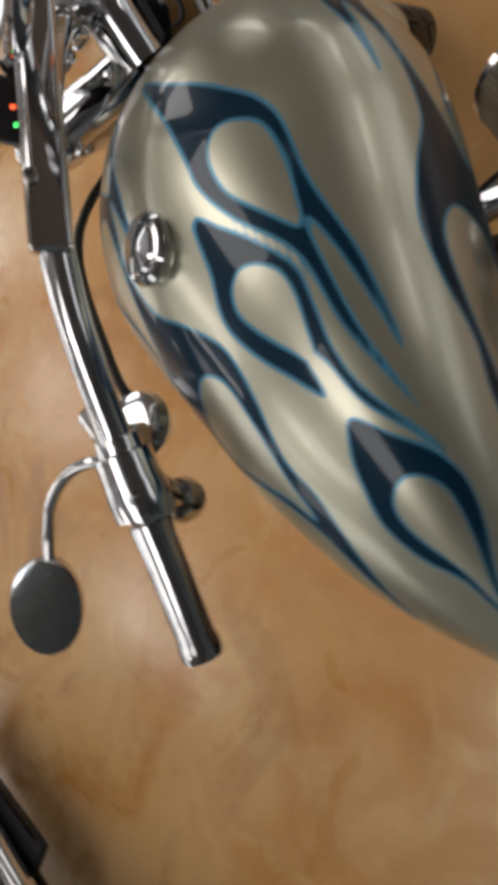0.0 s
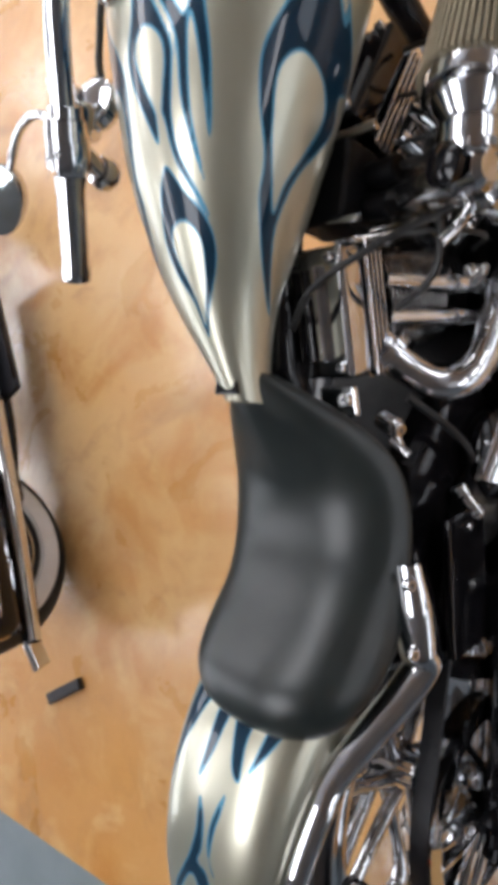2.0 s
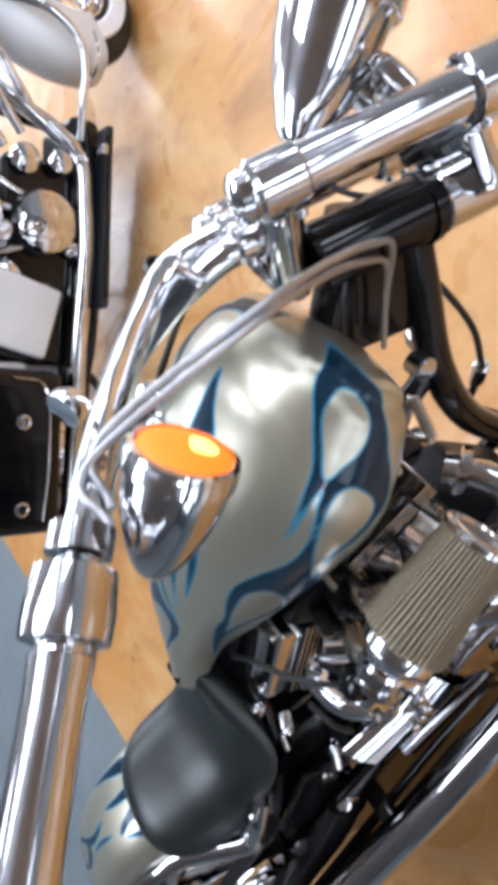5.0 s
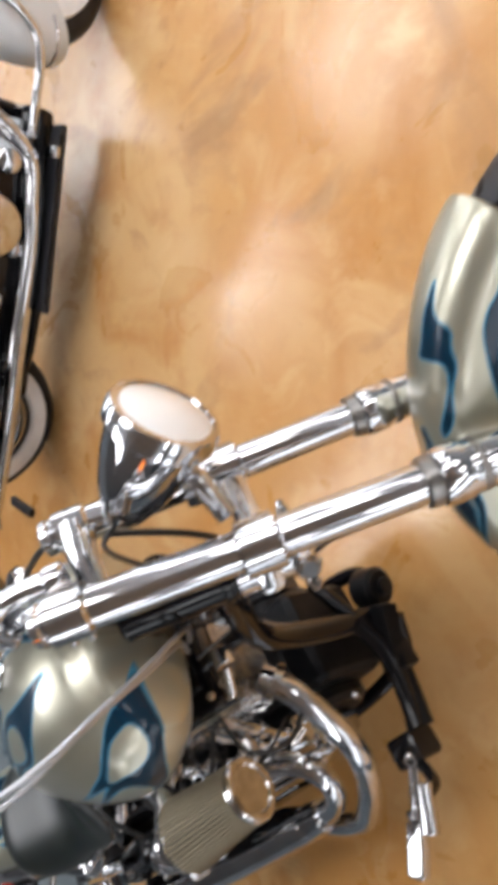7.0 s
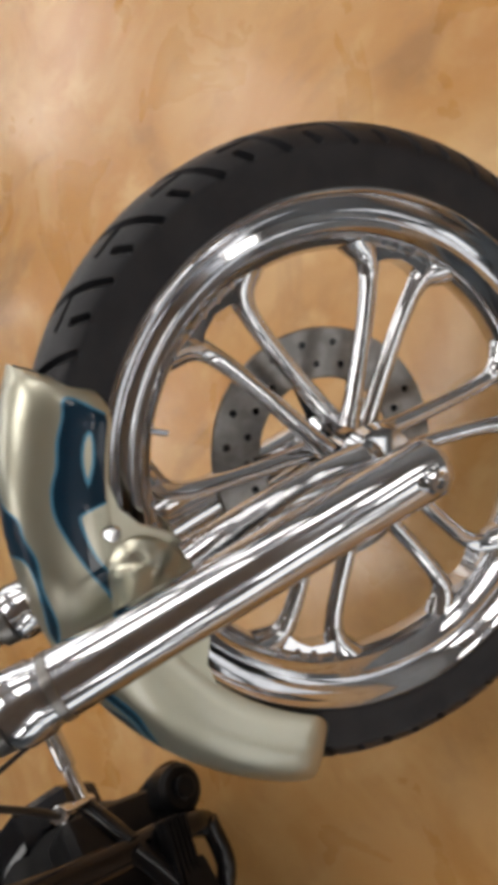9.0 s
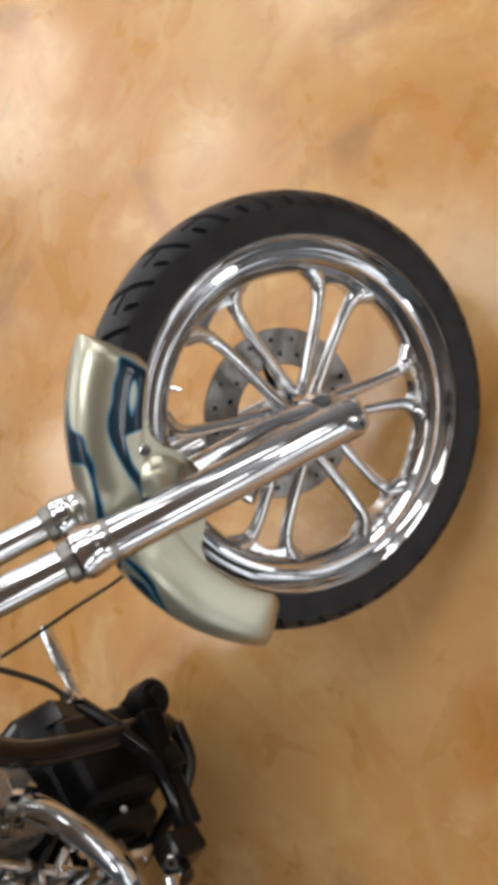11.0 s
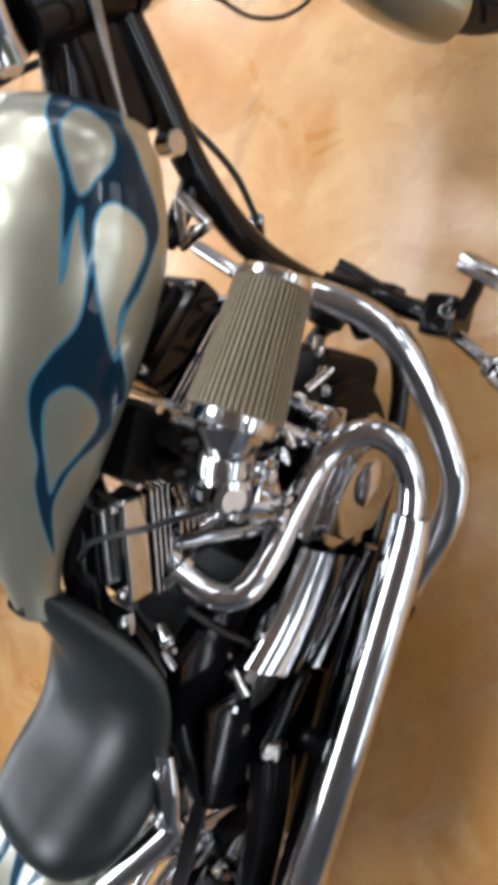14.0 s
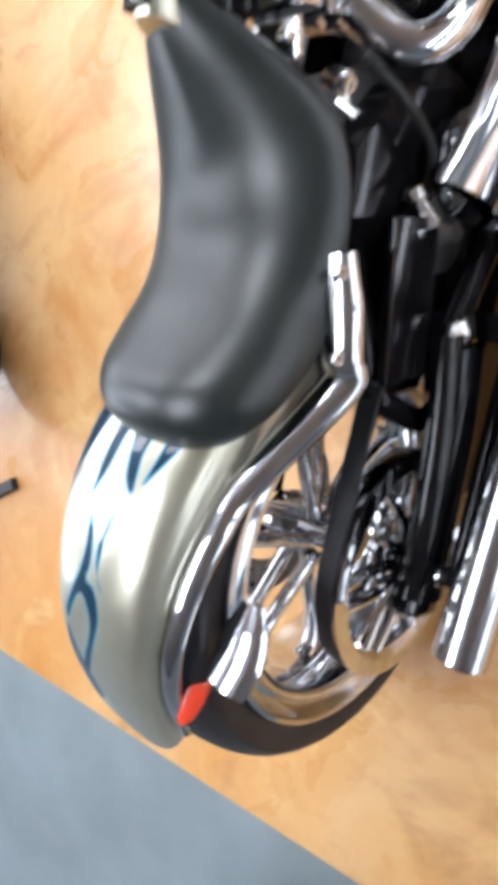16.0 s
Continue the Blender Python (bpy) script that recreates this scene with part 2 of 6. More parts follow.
def slab(outline, t, m=IDENT, b=0.2):
    """A flat plate: an outline (x, y) with thickness t along z, its rim softened."""
    o = np.asarray(outline, float)
    c = o.mean(0)
    k = 1 - b * t / max(1e-6, np.abs(o - c).max())
    rows = [np.c_[c + (o - c) * s, np.full(len(o), h)] for s, h in ((k, -t / 2), (1, -t / 2 * 0.6), (1, t / 2 * 0.6), (k, t / 2))]
    return moved(grid(np.array(rows), cv=True, ends=True), m)


def bolt(p, z, r=0.007, h=0.006):
    return lathe([(r, 0), (r, h * 0.7), (r * 0.8, h), (r * 0.45, h), (r * 0.4, h * 0.5)], frame_on(p, z), 12)


ORIGIN = {}


def part(name, g, mat, parent, label="", sharp=35.0, values=None):
    v, f = g
    v = np.asarray(v, float)
    c = (v.min(0) + v.max(0)) / 2
    me = bpy.data.meshes.new(name)
    me.from_pydata((v - c).tolist(), [], f)
    me.polygons.foreach_set("use_smooth", [True] * len(me.polygons))
    me.set_sharp_from_angle(angle=radians(sharp))
    bm = bmesh.new()
    bm.from_mesh(me)
    bmesh.ops.recalc_face_normals(bm, faces=bm.faces)
    bm.to_mesh(me)
    bm.free()
    me.materials.append(mat)
    weigh = values is None
    if values is not None:
        me.attributes.new("lick", "FLOAT", "POINT").data.foreach_set("value", np.asarray(values, np.float32))
    ob = new(name, me)
    if parent is not None:
        ob.parent = parent
        ob.location = c - ORIGIN[parent.name]
    else:
        ob.location = c
    ORIGIN[ob.name] = c
    if weigh:
        ob.modifiers.new("weighted_normals", "WEIGHTED_NORMAL").keep_sharp = True
    return tagged(ob, label) if label else ob


def thing(name, m, label, category, group=""):
    e = new(name)
    e.matrix_world = m
    ORIGIN[e.name] = np.zeros(3)
    return tagged(e, label, category, group)


# ---- the place ----
tagged(part("floor", rbox(16, 9.15, 0.2, mat4(pose(0, 3.725, -0.1)), 0), FLOOR, None), "glossy acid-stained orange brown concrete floor", "floor", kind="structure")
tagged(part("floor_border", rbox(16, 5.15, 0.2, mat4(pose(0, -3.425, -0.1)), 0), GREYFLOOR, None), "pale blue grey painted floor beyond the stained concrete", "floor", kind="structure")
tagged(part("wall_north", rbox(16.4, 0.2, 3.4, mat4(pose(0, 8.4, 1.7)), 0), WALL, None), "plain grey workshop wall", "wall", kind="structure")
tagged(part("wall_south", rbox(16.4, 0.2, 3.4, mat4(pose(0, -6.1, 1.7)), 0), WALL, None), "plain grey workshop wall", "wall", kind="structure")
for side, x, mat in (("east", 8.1, EAST_FILL), ("west", -8.1, DAYLIGHT)):
    for k, (y0, y1, z0, z1) in enumerate(((-6.0, 8.3, 0.0, 0.7), (-6.0, 8.3, 2.7, 3.4), (-6.0, -4.6, 0.7, 2.7), (-0.8, -0.2, 0.7, 2.7), (3.6, 4.2, 0.7, 2.7), (7.6, 8.3, 0.7, 2.7))):
        tagged(part("wall_%s_%d" % (side, k + 1), rbox(0.2, y1 - y0, z1 - z0, mat4(pose(x, (y0 + y1) / 2, (z0 + z1) / 2)), 0), WALL, None), "plain grey workshop wall between windows", "wall", kind="structure")
    # Unseen windows, added as glowing sources for side light and chrome reflections.
    for k, (y0, y1) in enumerate(((-4.6, -0.8), (-0.2, 3.6), (4.2, 7.6))):
        win = tagged(part("window_%s_%d" % (side, k + 1), joined(*[rbox(0.08, 0.06, 2.0, mat4(pose(x, y, 1.7)), 0.004) for y in np.linspace(y0 + 0.03, y1 - 0.03, 4)], *[rbox(0.06, y1 - y0 - 0.12, 0.06, mat4(pose(x, (y0 + y1) / 2, z)), 0.004) for z in (0.73, 2.67)]), WHITEPAINT, None), "wide unseen window added for light, with frosted glowing panes", "window", kind="structure")
        for i in range(3):
            w = (y1 - y0 - 0.24) / 3
            part("pane", rbox(0.012, w + 0.01, 1.88, mat4(pose(x, y0 + 0.06 + w / 2 + i * (w + 0.06), 1.7)), 0), mat, win, "frosted glowing pane")
tagged(part("ceiling", rbox(16.4, 14.7, 0.2, mat4(pose(0, 1.15, 3.5)), 0), CEIL, None), "plain grey workshop ceiling", "ceiling", kind="structure")


def ceiling_light(x, y):
    e = thing("ceiling_light", pose(x, y, 2.95), "oblong white hanging light panel glowing above and below", "ceiling light", "workshop ceiling lights")
    for q in (-1, 1):
        part("frame", rbox(0.96, 0.03, 0.06, mat4(pose(0, 0.765 * q, -0.03)), 0.004), WHITEPAINT, e)
        part("frame", rbox(0.03, 1.50, 0.06, mat4(pose(0.465 * q, 0, -0.03)), 0.004), WHITEPAINT, e)
    for q in (-1, 1):
        part("hanger", rod((0.466, 0.6 * q, 0.0), (0.466, 0.6 * q, 0.45), 0.006, 8), STEEL, e)
    part("diffuser", rbox(0.898, 1.498, 0.04, mat4(pose(0, 0, -0.032)), 0.004), PANEL, e, "glowing white diffuser")


for lx in (-6.0, -3.4, -0.9, 1.9, 4.6):
    for ly in (-0.6, 1.7, 4.0, 6.3):
        if lx != 1.9 or ly > 5:
            ceiling_light(lx, ly)
# ---- the chopper: built upright (x right, y ahead, z up), leant onto its stand ----
bike = thing("motorcycle", pose(0, 0, 0, 0, -9.0, 0), "silver custom chopper motorcycle with dark blue flame paint and much chrome", "motorcycle")

# The steered front end: x along the axle, y ahead, z up the fork, from the front axle.
S = np.array((-0.065, -0.674, 0.736))
S /= np.linalg.norm(S)
A = np.array((0.828, 0.35, 0.44))
A -= A @ S * S
A /= np.linalg.norm(A)
FRONT = np.eye(4)
FRONT[:3, 0], FRONT[:3, 1], FRONT[:3, 2], FRONT[:3, 3] = A, np.cross(S, A), S, (0, 1.65, 0.32)


def front(g):
    return moved(g, FRONT)


def fp(*p):
    """A point of the front end, in the bike's own axes."""
    return FRONT[:3, :3] @ np.array(p, float) + FRONT[:3, 3]


AXLE_X = frame_on((0, 0, 0), (1, 0, 0), (0, 1, 0))  # local x: y ahead, local y: z up, local z: along the axle


def tyre(radius, rim, width, grooves=0, n=180, k=22):
    """A tyre round the axle, with a rounded crown; grooves: how many chevrons are cut round it."""
    k = 60 if grooves else k
    a = np.linspace(0, 2 * np.pi, grooves * 32 if grooves else n, endpoint=False)
    rows = []
    h = radius - rim
    for t in np.linspace(0, 1, k):
        w = -math.cos(math.pi * t) * width / 2 * (1 - 0.18 * max(0.0, abs(2 * t - 1) - 0.75) * 4)
        r = np.full(len(a), rim + h * math.sin(math.pi * t) ** 0.62)
        if grooves:
            s = abs(2 * t - 1)
            ph = (a * grooves / (2 * np.pi) + 0.95 * s + (0.5 if t > 0.5 else 0)) % 1
            cut = (np.abs(ph - 0.5) < 0.055) & (s < 0.76)
            cut |= (0.36 < s < 0.41) & (ph > 0.5)
            cut |= (np.abs((ph + 0.5) % 1 - 0.5) < 0.05) & (0.54 < s < 0.72)
            r = r - 0.0065 * cut * math.sin(math.pi * t)
            w = w + 0.0065 * cut * math.cos(math.pi * t)
        rows.append(np.stack([w + np.zeros(len(a)), r * np.cos(a), r * np.sin(a)], 1))
    inner = np.stack([np.full(len(a), width * 0.30), (rim - 0.004) * np.cos(a), (rim - 0.004) * np.sin(a)], 1)
    inner0 = inner * np.array((-1, 1, 1))
    return grid(np.array([inner0] + rows + [inner]), cu=True, cv=True)


def wheel_rim(rim, width, n=120):
    """A chrome rim with two lips and a dropped centre."""
    w = width / 2
    side = [(w * 0.6, rim + 0.002), (w, rim + 0.006), (w + 0.006, rim + 0.003), (w + 0.007, rim - 0.003), (w + 0.002, rim - 0.008), (w - 0.008, rim - 0.012), (w - 0.013, rim - 0.019), (w - 0.011, rim - 0.026), (w - 0.004, rim - 0.030), (w - 0.003, rim - 0.036), (w - 0.009, rim - 0.042), (w * 0.42, rim - 0.050)]
    prof = [(0, rim - 0.016), *side, (0, rim - 0.053), *[(-x, r) for x, r in side[::-1]]]
    a = np.linspace(0, 2 * np.pi, n, endpoint=False)
    rows = [np.stack([np.full(n, x), r * np.cos(a), r * np.sin(a)], 1) for x, r in prof]
    return grid(np.array(rows), cu=True, cv=True)


def spun(angle):
    m = np.eye(4)
    c, s = math.cos(angle), math.sin(angle)
    m[1:3, 1:3] = ((c, -s), (s, c))
    return m


def add_wheel(name, parent, place, radius, rim, width, rim_width, pairs, first, grooves, label, disc_x, spoke_r=0.0095):
    w = part(name, place(wheel_rim(rim, rim_width)), CHROME, parent, label)
    part("tyre", place(tyre(radius, rim, width, grooves)), RUBBER, w, "black tyre with angled tread grooves" if grooves else "black rubber tyre", 28)
    hub = lathe([(0.012, -0.075), (0.038, -0.070), (0.042, -0.055), (0.030, -0.045), (0.028, 0.045), (0.042, 0.055), (0.038, 0.070), (0.012, 0.075)], AXLE_X, 32)
    part("hub", place(hub), CHROME, w, "polished chrome hub")
    for i in range(pairs):
        at = first + 2 * math.pi * i / pairs
        for s in (-1, 1):
            line = [(0.012 * s, 0.030, 0.017 * s), (0.010 * s, 0.060, 0.018 * s), (0.004 * s, 0.14, 0.022 * s), (0, rim - 0.085, 0.028 * s), (0, rim - 0.062, 0.038 * s), (0, rim - 0.048, 0.058 * s)]
            part("spoke", place(moved(tube(line, [0.013, spoke_r * 1.1, spoke_r, spoke_r * 1.1, 0.015, 0.020], 14, 6), spun(at))), CHROME, w)
        web = slab([(-0.052, rim - 0.046), (-0.030, rim - 0.068), (-0.020, rim - 0.062), (0.0, rim - 0.057), (0.020, rim - 0.062), (0.030, rim - 0.068), (0.052, rim - 0.046), (0.0, rim - 0.042)], 0.024, frame_on((0, 0, 0), (1, 0, 0), (0, 0, 1)) @ np.diag((1, -1, 1, 1.0)))
        part("spoke_web", place(moved(web, spun(at))), CHROME, w)
        for d in (-0.030, -0.010, 0.010, 0.030):
            part("lug_bolt", place(moved(bolt((0.016, rim - 0.046, d), (0.8, -0.6, 0), 0.0036, 0.006), spun(at))), CHROME, w)
    dm = AXLE_X.copy()
    dm[:3, 3] = (disc_x, 0, 0)
    ring = [(0.085, -0.002), (0.140, -0.002), (0.142, 0), (0.140, 0.002), (0.085, 0.002), (0.083, 0)]
    a = np.linspace(0, 2 * np.pi, 72, endpoint=False)
    rows = [np.stack([r * np.cos(a), r * np.sin(a), np.full(72, h)], 1) for r, h in ring]
    disc = part("brake_disc", place(moved(grid(np.array(rows), cu=True, cv=True), dm)), STEEL, w, "drilled steel brake disc")
    # Holes aren't cut: black dots on the face paint their dark insides.
    for i in range(20):
        for r, q in ((0.100, i * math.pi / 10), (0.124, i * math.pi / 10 + 0.12)):
            part("hole_dot", place(lathe([(0.0045, 0), (0.0045, 0.0009), (0.001, 0.0009)], mat4(Matrix(dm.tolist()) @ pose(r * math.cos(q), r * math.sin(q), 0.0018)), 8)), BLACK, disc)
    part("disc_carrier", place(moved(joined(*[rod((0.03 * math.cos(q), 0.03 * math.sin(q), 0), (0.092 * math.cos(q), 0.092 * math.sin(q), 0), 0.007, 10) for q in np.arange(5) * 2 * math.pi / 5]), dm)), BLACK, disc)
    part("valve", place(moved(rod((0.004, rim - 0.034, 0), (0.010, rim - 0.066, 0), 0.0032, 10), spun(first + math.radians(34)))), CHROME, w)
    return w


WX = 0.020  # the wheel's middle between the fork legs


def front_wheel_place(g):
    return front(moved(g, np.array(((1, 0, 0, WX - 0.002), (0, 1, 0, -0.005), (0, 0, 1, 0.008), (0, 0, 0, 1.0)))))


add_wheel("front_wheel", bike, front_wheel_place, 0.342, 0.273, 0.106, 0.070, 6, math.radians(20), 28, "chrome front wheel with paired spokes", -0.062)

# Fork legs, trees and the lower ends.
for foot_x, top_x in ((0.153, 0.104), (-0.080, -0.076)):
    lean_in = (top_x - foot_x) / 0.84
    leg_axis = np.array((lean_in, 0, 1.0)) / math.hypot(lean_in, 1)

    def on_leg(h, y=0.0):
        return np.array((foot_x + lean_in * h, y, h))

    leg_frame = frame_on(on_leg(0), leg_axis)
    leg = part("fork_slider", front(lathe([(0.010, -0.018), (0.022, -0.015), (0.029, -0.004), (0.029, 0.375), (0.032, 0.380), (0.033, 0.400), (0.030, 0.408), (0.024, 0.412)], leg_frame, 36)), CHROME, bike, "polished chrome fork slider")
    part("fork_tube", front(rod(on_leg(0.40), on_leg(0.838), 0.0225, 32)), CHROME, bike, "chrome fork tube")
    part("axle_nut", front(joined(rod((foot_x - 0.034, 0, 0.012), (foot_x + 0.031, 0, 0.012), 0.011, 20), bolt((foot_x + 0.031, 0, 0.012), (1, 0, 0), 0.011, 0.008))), CHROME, leg)
    part("slider_groove", front(lathe([(0.0292, 0.360), (0.0300, 0.361), (0.0300, 0.368), (0.0292, 0.369)], leg_frame, 36)), STEEL, leg)
    part("dust_seal", front(lathe([(0.0225, 0.410), (0.0285, 0.411), (0.0275, 0.424), (0.0225, 0.427)], leg_frame, 36)), STEEL, leg)
    part("tube_cap", front(lathe([(0.0225, 0.836), (0.0240, 0.838), (0.0225, 0.846), (0.014, 0.851), (0.002, 0.853)], leg_frame, 32)), CHROME, leg, "domed chrome tube cap")
    for z, r in ((0.602, 0.031), (0.808, 0.0275)):
        part("fork_clamp", front(joined(lathe([(0.023, -0.024), (r, -0.020), (r, 0.020), (0.023, 0.024)], frame_on(on_leg(z), leg_axis), 32), bolt(on_leg(z - 0.010, -0.030), (0, -1, 0), 0.006), bolt(on_leg(z + 0.010, -0.030), (0, -1, 0), 0.006))), CHROME, bike, "chrome fork clamp")
CX = 0.035
part("lower_tree", front(joined(rbox(0.140, 0.046, 0.034, mat4(pose(CX, -0.012, 0.602)), 0.010), rbox(0.110, 0.080, 0.030, mat4(pose(CX, -0.050, 0.602)), 0.012), rod((CX, -0.075, 0.567), (CX, -0.075, 0.642), 0.034, 28), rod((CX + 0.020, -0.078, 0.560), (CX + 0.052, -0.078, 0.556), 0.016, 24, 0.3))), CHROME, bike, "chrome lower triple tree")
part("upper_tree", front(joined(tube([(0.106, 0.006, 0.806), (0.080, -0.018, 0.806), (0.044, -0.052, 0.804), (0.006, -0.086, 0.799)], [0.031, 0.027, 0.025, 0.024], 20, 8, 0.8), tube([(-0.076, 0.004, 0.806), (-0.050, -0.022, 0.806), (-0.020, -0.056, 0.803), (0.006, -0.082, 0.799)], [0.029, 0.025, 0.023, 0.022], 20, 8, 0.8))), CHROME, bike, "polished rounded upper triple tree")
part("steering_neck", front(joined(rod((CX, -0.075, 0.637), (CX, -0.072, 0.782), 0.034, 28), lathe([(0.034, -0.006), (0.0375, -0.004), (0.0375, 0.004), (0.034, 0.006)], frame_on((CX, -0.075, 0.652), (0, 0.02, 1)), 28))), BLACK, bike, "gloss black steering neck")
dash = part("indicator_panel", front(rbox(0.052, 0.060, 0.014, mat4(pose(-0.030, -0.030, 0.915, 0, 0, 0)), 0.005)), BLACK, bike, "small black panel with indicator lights")
part("red_led", front(rod((-0.024, -0.026, 0.921), (-0.024, -0.026, 0.9255), 0.0018, 12)), LED_RED, dash, "red indicator light")
part("green_led", front(rod((-0.037, -0.028, 0.921), (-0.037, -0.028, 0.9255), 0.0018, 12)), LED_GREEN, dash, "green indicator light")

# Handlebar with its fittings.
part("handlebar", front(tube([(-0.400, -0.268, 1.092), (-0.320, -0.215, 1.062), (-0.245, -0.165, 1.036), (-0.150, -0.115, 1.010), (-0.075, -0.082, 0.978), (-0.028, -0.058, 0.932), (0.010, -0.044, 0.896), (0.028, -0.034, 0.860), (0.034, -0.030, 0.822)], 0.0145, 18, 8)), CHROME, bike, "swept-back chrome left handlebar")
part("handlebar", front(tube([(0.006, -0.012, 0.822), (0.004, -0.013, 0.872), (0.010, -0.020, 0.908), (0.044, -0.046, 0.948), (0.110, -0.080, 0.992), (0.190, -0.118, 1.034), (0.262, -0.172, 1.080), (0.310, -0.220, 1.120), (0.365, -0.285, 1.172)], 0.0145, 18, 8)), CHROME, bike, "swept-back chrome right handlebar")
bar_a, bar_b = np.array((-0.104, 0.875, 0.962)), np.array((-0.004, 1.048, 0.980))
bar_n = np.array((0.27, -0.39, 0.28))
bar_d = (bar_b - bar_a) / np.linalg.norm(bar_b - bar_a)
bar_n = bar_n - bar_n @ bar_d * bar_d
bar_n /= np.linalg.norm(bar_n)
bar_w = np.cross(bar_n, bar_d)
bar_w *= -1 if bar_w[0] < 0 else 1
bar_a, bar_b = bar_a + bar_n * 0.008 + bar_w * 0.002, bar_b + bar_n * 0.008 + bar_w * 0.002
flat = part("bar_flat", rbox(np.linalg.norm(bar_b - bar_a), 0.034, 0.018, frame_on((bar_a + bar_b) / 2, bar_n, bar_d), 0.007, 3), CHROME, bike, "flat-sided polished section of the left bar")
for k in (0.28, 0.80):
    part("bar_screw", bolt(bar_a + (bar_b - bar_a) * k - bar_w * 0.011 + bar_n * 0.009, bar_n, 0.0055, 0.005), STEEL, flat)
part("bar_wire", tube([bar_a + (bar_b - bar_a) * k - bar_w * 0.011 + bar_n * 0.010 for k in (0.28, 0.45, 0.62, 0.80)], 0.0022, 8), CHROME, flat, "thin chrome wire clip")
for x, y in ((0.034, -0.030), (0.006, -0.012)):
    part("riser", front(joined(rod((x, y, 0.820), (x, y, 0.846), 0.019, 20, 0.2), bolt((x, y - 0.018, 0.834), (0, -1, 0), 0.006, 0.006))), CHROME, bike, "chrome handlebar riser")


def grip_set(root, end, out, name):
    """A chrome grip, the switch housing at its inner end, and a lever perch."""
    p, q = fp(*root), fp(*end)
    d = (q - p) / np.linalg.norm(q - p)
    o = FRONT[:3, :3] @ np.array(out, float)
    g = part("grip", joined(lathe([(0.012, 0), (0.0195, 0.004), (0.0180, 0.03), (0.0180, np.linalg.norm(q - p) - 0.02), (0.0200, np.linalg.norm(q - p) - 0.012), (0.0190, np.linalg.norm(q - p)), (0.006, np.linalg.norm(q - p) + 0.003)], frame_on(p, d), 28)), CHROME, bike, "smooth chrome handlebar grip")
    h = part("switch_housing", joined(lathe([(0.016, -0.050), (0.026, -0.046), (0.028, -0.020), (0.027, -0.004), (0.016, 0.0)], frame_on(p, d), 28), rbox(0.030, 0.036, 0.030, frame_on(p - d * 0.024 - o * 0.018, d, o), 0.008), lathe([(0.012, -0.078), (0.021, -0.074), (0.021, -0.056), (0.012, -0.052)], frame_on(p, d), 24)), CHROME, bike, "chrome switch housing")
    for k in (-1, 1):
        part("switch_button", rod(p - d * (0.024 + 0.010 * k) + o * 0.022, p - d * (0.024 + 0.010 * k) + o * 0.031, 0.005, 12), BLACK, h, "black switch button")
    return p, d, o


grip_set((-0.300, -0.200, 1.053), (-0.405, -0.272, 1.096), (0.2, 0.75, -0.5), "left")
grip_set((0.290, -0.200, 1.104), (0.362, -0.283, 1.170), (-0.2, 0.75, -0.5), "right")
part("clutch_perch", front(joined(lathe([(0.006, -0.014), (0.030, -0.012), (0.034, -0.002), (0.030, 0.008), (0.015, 0.014)], frame_on((-0.268, -0.158, 0.972), (0.5, 0.3, 0.6)), 28), rod((-0.285, -0.185, 1.040), (-0.268, -0.158, 0.972), 0.011, 16))), CHROME, bike, "round chrome lever perch")
part("lever_knob", front(joined(rod((-0.275, -0.195, 1.035), (-0.305, -0.216, 1.015), 0.012, 18, 0.3), lathe([(0.006, -0.012), (0.020, -0.010), (0.022, 0.0), (0.018, 0.010), (0.004, 0.013)], frame_on((-0.309, -0.217, 1.011), (0.5, 0.3, 0.6)), 24))), CHROME, bike, "round chrome lever end")
part("lever_pivot", front(joined(rbox(0.050, 0.034, 0.030, mat4(pose(-0.262, -0.172, 1.020, 0, 30, 30)), 0.010, 3), rod((-0.272, -0.170, 1.010), (-0.300, -0.168, 0.985), 0.014, 20, 0.3))), CHROME, bike, "chrome clutch lever pivot")
part("clutch_clamp", front(joined(lathe([(0.015, -0.016), (0.025, -0.014), (0.026, 0.010), (0.015, 0.014)], frame_on((-0.262, -0.176, 1.041), (-0.75, -0.50, 0.30)), 26), rbox(0.030, 0.026, 0.034, mat4(pose(-0.252, -0.150, 1.012, 20, 10, 30)), 0.009, 3), rod((-0.245, -0.150, 1.030), (-0.232, -0.128, 1.018), 0.010, 18, 0.3))), CHROME, bike, "chrome clutch lever clamp")
for p in ((-0.240, -0.158, 1.042), (-0.272, -0.190, 1.064), (-0.282, -0.168, 1.020)):
    part("clamp_bolt", front(bolt(p, (0.3, -0.6, 0.6), 0.0065, 0.008)), CHROME, bike)
part("mirror_stalk", front(tube([(-0.262, -0.165, 1.045), (-0.262, -0.146, 1.046), (-0.281, -0.124, 1.047), (-0.313, -0.110, 1.054), (-0.350, -0.110, 1.064), (-0.376, -0.118, 1.078)], 0.0055, 12, 8)), CHROME, bike, "curved chrome mirror stalk")


